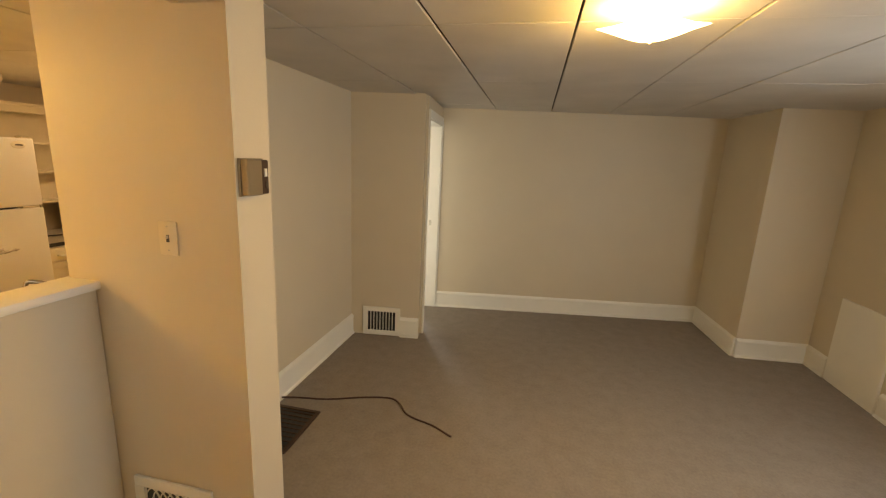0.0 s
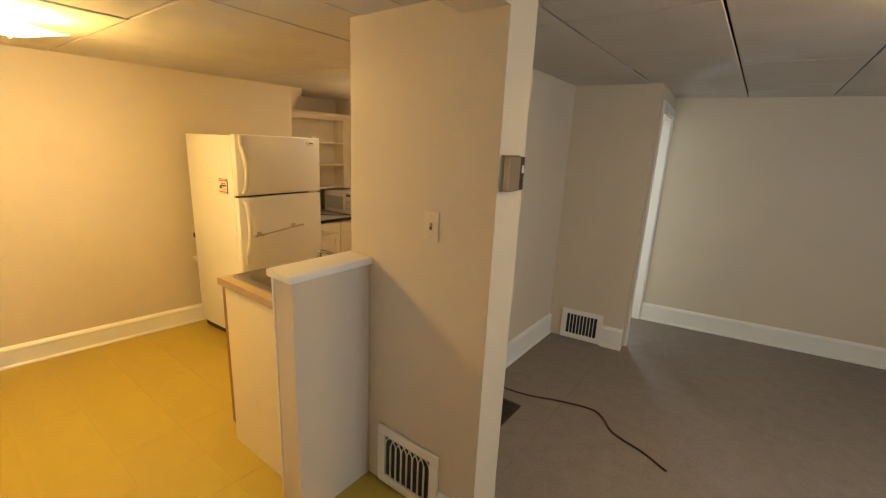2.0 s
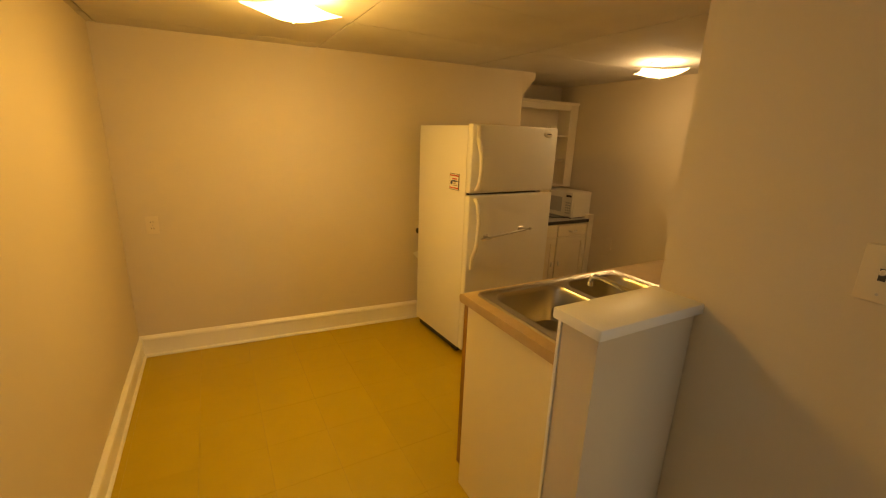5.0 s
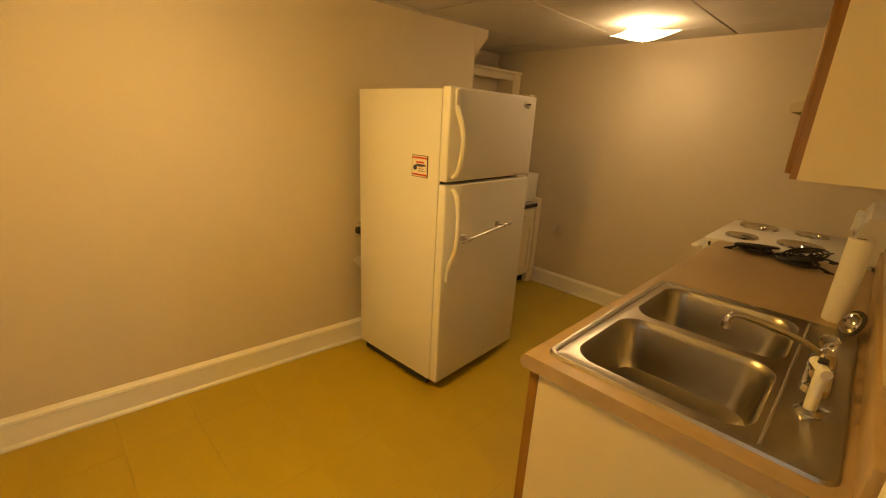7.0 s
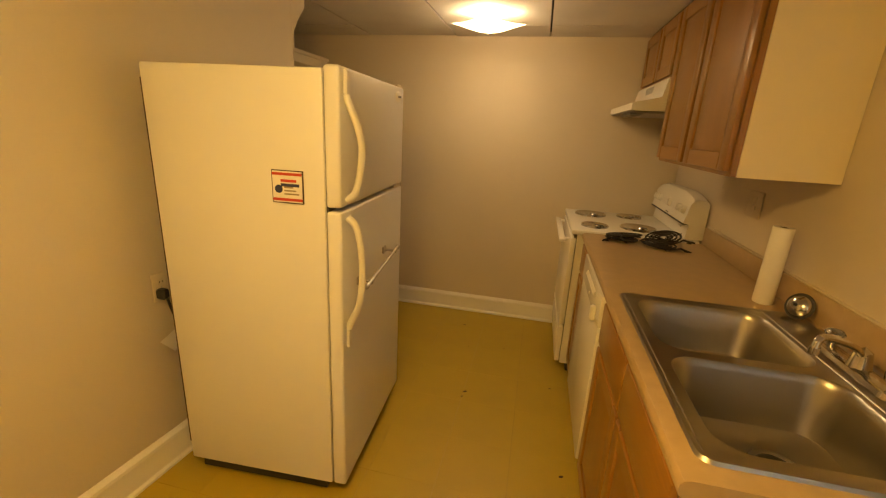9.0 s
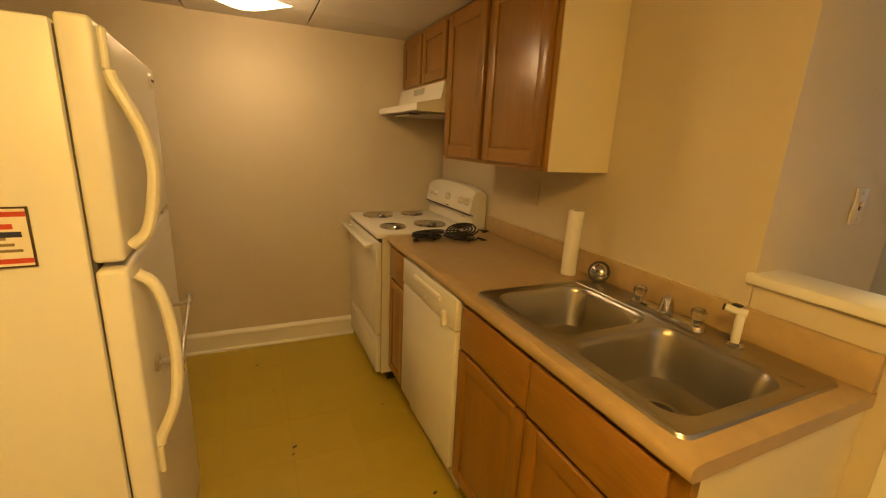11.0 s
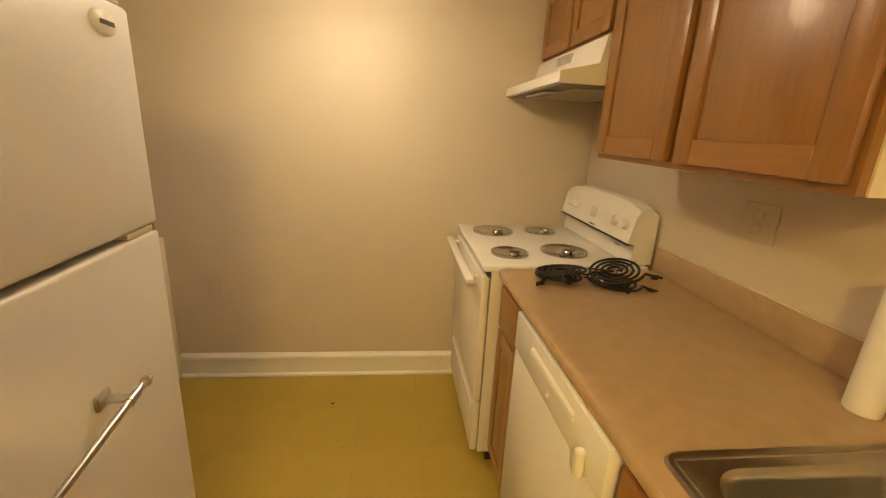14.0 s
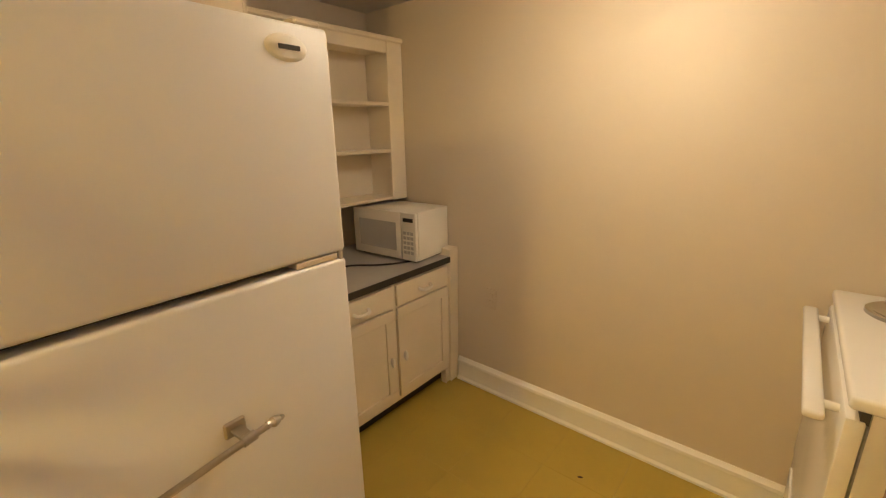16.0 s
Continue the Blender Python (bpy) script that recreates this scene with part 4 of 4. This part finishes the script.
# ---------- stove ----------
Y0, Y1, SZ = 3.272, 4.008, 0.948
sv = thing("stove", -0.35, 3.63, 0, "white electric coil stove with its coils removed", "stove")
part("body", boxed(-0.685, -0.03, Y0 + 0.004, Y1 - 0.004, 0.06, SZ - 0.03), WHITE2, sv)
part("plinth", boxed(-0.64, -0.05, Y0 + 0.02, Y1 - 0.02, 0.0, 0.06), BLACK, sv)
ct = part("cooktop", boxed(-0.722, -0.028, Y0, Y1, SZ - 0.03, SZ, bevel=0.009, seg=3), WHITE2, sv)
part("oven_door", boxed(-0.722, -0.688, Y0 + 0.008, Y1 - 0.008, 0.325, SZ - 0.052, bevel=0.008, seg=2), WHITE2, sv)
part("vent_gap", boxed(-0.700, -0.686, Y0 + 0.012, Y1 - 0.012, SZ - 0.060, SZ - 0.031), RUBBER, sv, "dark gap over the door")
part("drawer", boxed(-0.718, -0.688, Y0 + 0.008, Y1 - 0.008, 0.065, 0.310, bevel=0.008, seg=2), WHITE2, sv)
part("drawer_grip", boxed(-0.724, -0.716, Y0 + 0.06, Y1 - 0.06, 0.262, 0.285, bevel=0.003), WHITE2, sv)
hd = bmesh.new()
box(hd, -0.785, -0.747, Y0 + 0.02, Y1 - 0.02, SZ - 0.088, SZ - 0.066, bevel=0.008, seg=3)
hp = part("door_handle", hd, WHITE2, sv)
for y in (Y0 + 0.09, Y1 - 0.09):
    part("handle_post", rod(bmesh.new(), (-0.752, y, SZ - 0.079), (-0.715, y, SZ - 0.079), 0.010, 14), WHITE2, hp)
# control panel with a bowed top
bm = bmesh.new()
n = 18
rows_ = []
for i in range(n + 1):
    u = i / n
    y = Y0 + 0.022 + (Y1 - Y0 - 0.024) * u
    zt = SZ + 0.228 + 0.034 * (1 - (2 * u - 1) ** 4)
    rows_.append([(-0.105, y, SZ + 0.002), (-0.098, y, SZ + 0.085), (-0.128, y, SZ + 0.092), (-0.108, y, zt - 0.03), (-0.092, y, zt - 0.006), (-0.07, y, zt), (-0.03, y, zt - 0.004), (-0.012, y, zt - 0.02), (-0.012, y, SZ + 0.002)])
rv = [[bm.verts.new(p) for p in r] for r in rows_]
for a, b in zip(rv, rv[1:]):
    for k in range(len(a)):
        j = (k + 1) % len(a)
        bm.faces.new((a[k], a[j], b[j], b[k]))
bm.faces.new(rv[0]), bm.faces.new(rv[-1][::-1])
bp = part("control_panel", bm, WHITE2, sv)
part("panel_groove", boxed(-0.131, -0.1, Y0 + 0.024, Y1 - 0.004, SZ + 0.084, SZ + 0.091), BLACK, bp, "black line under the controls")
for y, r in ((3.345, 0.023), (3.425, 0.023), (3.625, 0.026), (3.84, 0.023), (3.92, 0.023)):
    mk = pose(-0.119, y, SZ + 0.162, 0, -79, 0)
    kb = part("knob", lathe(bmesh.new(), [(0, 0.020), (r * 0.75, 0.019), (r * 0.9, 0.010), (r, 0.0)], mk, 22), WHITE2, bp)
    q = boxed(-r * 0.8, r * 0.8, -0.004, 0.004, 0.016, 0.027, bevel=0.002)
    q.transform(mk)
    part("grip", q, WHITE2, kb)
part("badge", boxed(-0.107, -0.101, 3.40, 3.44, SZ + 0.052, SZ + 0.062, bevel=0.002), NICKEL, bp, "small metal badge")
part("print_mark", boxed(-0.131, -0.128, 3.60, 3.65, SZ + 0.101, SZ + 0.106), RUBBER, bp)
for x, y, r in ((-0.560, 3.835, 0.105), (-0.300, 3.855, 0.082), (-0.575, 3.435, 0.082), (-0.315, 3.475, 0.105)):
    pn = part("drip_pan", lathe(bmesh.new(), [(r, 0.001), (r * 0.99, 0.010), (r * 0.95, 0.0125), (r * 0.90, 0.012), (r * 0.84, 0.0085), (r * 0.66, 0.0045), (r * 0.42, 0.002), (r * 0.2, 0.0014), (0, 0.0014)], pose(x, y, SZ), 36), CHROME, sv, "shiny chrome drip pan")
    if y < 3.6:
        part("hole", lathe(bmesh.new(), [(0, 0.0085), (0.023, 0.0085), (0.023, 0.001)], pose(x + 0.024, y, SZ), 18), BLACK, pn, "dark socket hole")
    # rims the hole on the near pans; on the far pans added as a glint
    part("socket_glint_ring", lathe(bmesh.new(), [(0.0235, 0.001), (0.0255, 0.0095), (0.031, 0.002)], pose(x + 0.024, y, SZ), 18), CHROME, pn)

# ---------- range hood and wall cabinets ----------
hood = thing("range_hood", -0.25, 3.63, 1.61, "white enamelled range hood under the wall cabinet", "range hood")
bm = bmesh.new()
pr = [(-0.002, 1.795), (-0.345, 1.795), (-0.365, 1.700), (-0.505, 1.668), (-0.505, 1.632), (-0.49, 1.628), (-0.002, 1.628)]
ends = [[bm.verts.new((x, y, z)) for x, z in pr] for y in (3.268, 4.018)]
for i in range(len(pr)):
    j = (i + 1) % len(pr)
    bm.faces.new((ends[0][i], ends[0][j], ends[1][j], ends[1][i]))
bm.faces.new(ends[0]), bm.faces.new(ends[1][::-1])
part("canopy", bm, WHITE2, hood)
# dark panel in place of the shaded hollow under the canopy
part("underside", boxed(-0.488, -0.006, 3.276, 4.010, 1.6245, 1.6275), HOODSHADE, hood, "dull underside darkened for the shade in the hollow canopy")
part("filter", boxed(-0.40, -0.08, 3.36, 3.92, 1.619, 1.6245, bevel=0.002), NICKEL, hood, "grey metal filter")
part("lens", boxed(-0.47, -0.41, 3.5, 3.78, 1.612, 1.6245, bevel=0.004), GREYGLASS, hood)
for i in range(10):
    part("vent_slot", boxed(-0.358, -0.340, 3.56 + i * 0.017, 3.568 + i * 0.017, 1.742, 1.78), GREYGLASS, hood)

UX = -0.325
uc = thing("wall_cabinet", -0.15, 2.8, 1.385, "reddish oak wall cabinet with two tall raised-panel doors", "cabinet")
part("body", boxed(UX + 0.02, -0.002, 2.352, 3.262, 1.381, KC - 0.006), OAK, uc)
bm = bmesh.new()
for y0, y1, z0, z1 in ((2.350, 2.392, 1.378, KC - 0.005), (3.222, 3.264, 1.378, KC - 0.005), (2.800, 2.845, 1.378, KC - 0.005), (2.392, 2.800, 1.378, 1.418), (2.845, 3.222, 1.378, 1.418), (2.392, 2.800, KC - 0.06, KC - 0.005), (2.845, 3.222, KC - 0.06, KC - 0.005)):
    box(bm, UX, UX + 0.0195, y0, y1, z0, z1)
part("face_frame", bm, OAK, uc)
part("end_panel", boxed(UX + 0.02, -0.002, 2.346, 2.3515, 1.377, KC - 0.006), CREAM, uc, "cream laminate end panel")
for a, b in ((2.362, 2.805), (2.840, 3.250)):
    raised_panel("door", a, b, 1.394, KC - 0.025, UX - 0.019, uc, rail=0.062)
hc = thing("hood_cabinet", -0.15, 3.64, 1.8, "short reddish oak wall cabinet above the range hood", "cabinet")
part("body", boxed(UX + 0.02, -0.002, 3.270, 4.018, 1.799, KC - 0.006), OAK, hc)
part("face_frame", boxed(UX, UX + 0.0195, 3.268, 4.018, 1.798, KC - 0.005), OAK, hc)
for a, b in ((3.285, 3.63), (3.655, 4.0)):
    raised_panel("door", a, b, 1.812, KC - 0.025, UX - 0.019, hc, rail=0.055)

# ---------- hutch in the alcove ----------
HZ = 0.79
hb = thing("built_in_cabinet", -2.6, 3.5, 0, "cream painted built-in base cabinet with drawers and doors", "cabinet")
part("body", boxed(-2.93, -2.302, 3.0, 3.945, 0.09, HZ - 0.03), CREAMWOOD, hb)
part("filler", boxed(-2.36, -2.282, 3.946, 4.02, 0.0, 0.832, bevel=0.003), CREAMWOOD, hb)
part("toe_kick", boxed(-2.9, -2.36, 3.02, 3.94, 0.0, 0.09), BLACK, hb, "dark recessed toe kick")
part("front_leg", boxed(-2.33, -2.296, 3.91, 3.945, 0.0, 0.09), CREAMWOOD, hb)
for a, b in ((3.105, 3.510), (3.535, 3.930)):
    dr = part("drawer_front", boxed(-2.302, -2.284, a, b, 0.632, 0.742, bevel=0.004), CREAMWOOD, hb)
    y = (a + b) / 2
    bm = bmesh.new()
    tube(bm, curve_points([(-2.284, y - 0.042, 0.682), (-2.262, y - 0.032, 0.676), (-2.258, y, 0.674), (-2.262, y + 0.032, 0.676), (-2.284, y + 0.042, 0.682)], 5), 0.009, 10)
    part("pull", bm, PLASTIC, dr, "cream cup pull")
    bm = bmesh.new()
    box(bm, -2.302, -2.284, a, b, 0.115, 0.17, bevel=0.003), box(bm, -2.302, -2.284, a, b, 0.565, 0.62, bevel=0.003)
    box(bm, -2.302, -2.2845, a, a + 0.055, 0.17, 0.565), box(bm, -2.302, -2.2845, b - 0.055, b, 0.17, 0.565)
    dd = part("door", bm, CREAMWOOD, hb)
    part("panel", boxed(-2.302, -2.293, a + 0.054, b - 0.054, 0.169, 0.566), CREAMWOOD, dd)
    ky = b - 0.035 if a < 3.2 else a + 0.032
    part("pull", lathe(bmesh.new(), [(0, 0.024), (0.010, 0.022), (0.014, 0.012), (0.008, 0.0)], pose(-2.284, ky, 0.35, 0, 90, 0) @ Matrix.Diagonal((2.2, 0.8, 1, 1)), 16), PLASTIC, dd, "cream oblong knob")
htop = thing("hutch_counter", -2.6, 3.5, HZ - 0.03, "grey laminate shelf top with a black edge strip", "countertop")
part("top", boxed(-2.94, -2.284, 3.0, 3.946, HZ - 0.029, HZ, bevel=0.002), mat("grey_laminate", (0.44, 0.41, 0.37), 0.35, vary=0.08, scale=30), htop)
part("edge_strip", boxed(-2.284, -2.278, 3.0, 3.946, HZ - 0.032, HZ + 0.001), BLACK, htop, "black edge strip")
hs = thing("hutch_shelves", -2.75, 3.5, 1.09, "cream painted open shelf unit, empty, hung in the alcove", "shelf")
part("back", boxed(-2.945, -2.862, 3.0, 4.018, 1.08, 1.93), CREAMWOOD, hs)
part("side", boxed(-2.862, -2.69, 3.0, 3.06, 1.08, 1.93), CREAMWOOD, hs)
part("side", boxed(-2.862, -2.69, 3.918, 4.018, 1.08, 1.93), CREAMWOOD, hs)
part("stile", boxed(-2.69, -2.668, 3.0, 3.075, 1.08, 1.945, bevel=0.003), CREAMWOOD, hs)
part("stile", boxed(-2.69, -2.668, 3.905, 4.018, 1.08, 1.945, bevel=0.003), CREAMWOOD, hs)
part("top_rail", boxed(-2.69, -2.669, 3.075, 3.905, 1.872, 1.945, bevel=0.003), CREAMWOOD, hs)
part("cornice", boxed(-2.69, -2.652, 3.0, 4.018, 1.93, 1.955, bevel=0.005), CREAMWOOD, hs)
part("top", boxed(-2.862, -2.69, 3.06, 3.918, 1.885, 1.93), CREAMWOOD, hs)
for z in (1.085, 1.352, 1.605):
    part("shelf", boxed(-2.862, -2.672, 3.061, 3.917, z, z + 0.018, bevel=0.002), CREAMWOOD, hs)

# ---------- microwave ----------
mw = thing("microwave", -2.61, 3.86, HZ, "white compact microwave oven on the alcove counter", "microwave")
BASE[mw.name] = Vector()
mw.matrix_basis = pose(-2.325, 3.735, HZ + 0.001, 0, 0, 4)
MW, MH, MD = 0.46, 0.272, 0.275
part("case", boxed(-MW, 0, 0.012, MD, 0.012, MH, bevel=0.006, seg=2), PLASTIC, mw)
dm_ = part("door", boxed(-MW + 0.002, -0.102, -0.012, 0.011, 0.014, MH - 0.002, bevel=0.005, seg=2), PLASTIC, mw)
part("window", boxed(-MW + 0.05, -0.135, -0.0135, -0.011, 0.06, MH - 0.06), GREYGLASS, dm_, "grey screened window")
pp = part("control_panel", boxed(-0.100, -0.002, -0.010, 0.011, 0.014, MH - 0.002, bevel=0.004), PLASTIC, mw)
part("display", boxed(-0.085, -0.018, -0.0115, -0.0095, MH - 0.05, MH - 0.03), BLACK, pp, "black display")
for i in range(5):
    for j in range(3):
        part("button", boxed(-0.085 + j * 0.024, -0.067 + j * 0.024, -0.0115, -0.0095, 0.05 + i * 0.026, 0.066 + i * 0.026), GREYGLASS, pp)
for x in (-MW + 0.04, -0.04):
    for y in (0.03, MD - 0.03):
        part("foot", rod(bmesh.new(), (x, y, 0.0), (x, y, 0.014), 0.012, 10), BLACK, mw)
bm = bmesh.new()
tube(bm, curve_points([(-2.36, 3.985, HZ + 0.09), (-2.345, 3.975, HZ + 0.03), (-2.36, 3.92, HZ + 0.008), (-2.40, 3.72, HZ + 0.006), (-2.47, 3.60, HZ + 0.006), (-2.58, 3.50, HZ + 0.006), (-2.62, 3.40, HZ + 0.006), (-2.75, 3.38, HZ + 0.006)], 8), 0.005)
bm.transform(mw.matrix_basis.inverted())
part("power_cord", bm, BLACK, mw, "black power cord trailing over the counter")

# ---------- yellow vinyl tiles and dirt ----------
xs = [-1.24 + 0.307 * k for k in range(-6, 7)]
ys = [2.475 + 0.3045 * k for k in range(-9, 7)]
cells = {}
for i, (a, b) in enumerate(zip(xs, xs[1:])):
    for j, (c, d) in enumerate(zip(ys, ys[1:])):
        bx = (max(a, -2.98), min(b, 0.648), max(c, -0.15), min(d, 4.10))
        if d < -0.1 or (b < -2.6 and d < 2.95):
            continue
        w, l = round(bx[1] - bx[0], 4), round(bx[3] - bx[2], 4)
        if (w, l) not in cells:
            cells[w, l] = mesh_of("vinyl_tile", boxed(0.0003, w - 0.0003, 0.0003, l - 0.0003, -0.004, 0.0, bevel=0.0003), LINO)
        t = new("vinyl_tile", cells[w, l])
        t.parent = KF
        t.location = (bx[0], bx[2], random.uniform(-0.0004, 0.0002))
for x, y, r in ((-1.386, 3.727, 0.012), (-1.23, 2.87, 0.014), (-1.24, 2.82, 0.009), (-0.70, 2.37, 0.012), (-0.74, 3.05, 0.008), (-1.30, 3.40, 0.006), (-1.05, 3.45, 0.005)):
    bm = bmesh.new()
    lathe(bm, [(0, 0.002), (r * 0.6, 0.0016), (r, 0.0006)], pose(x, y, 0.0, 0, 0, 30) @ Matrix.Diagonal((1, 0.55, 1, 1)), 9)
    solid("floor_debris", bm, BROWNMETAL, "small dark fleck of dirt on the yellow floor", "debris", origin=(x, y, 0), group="floor specks")
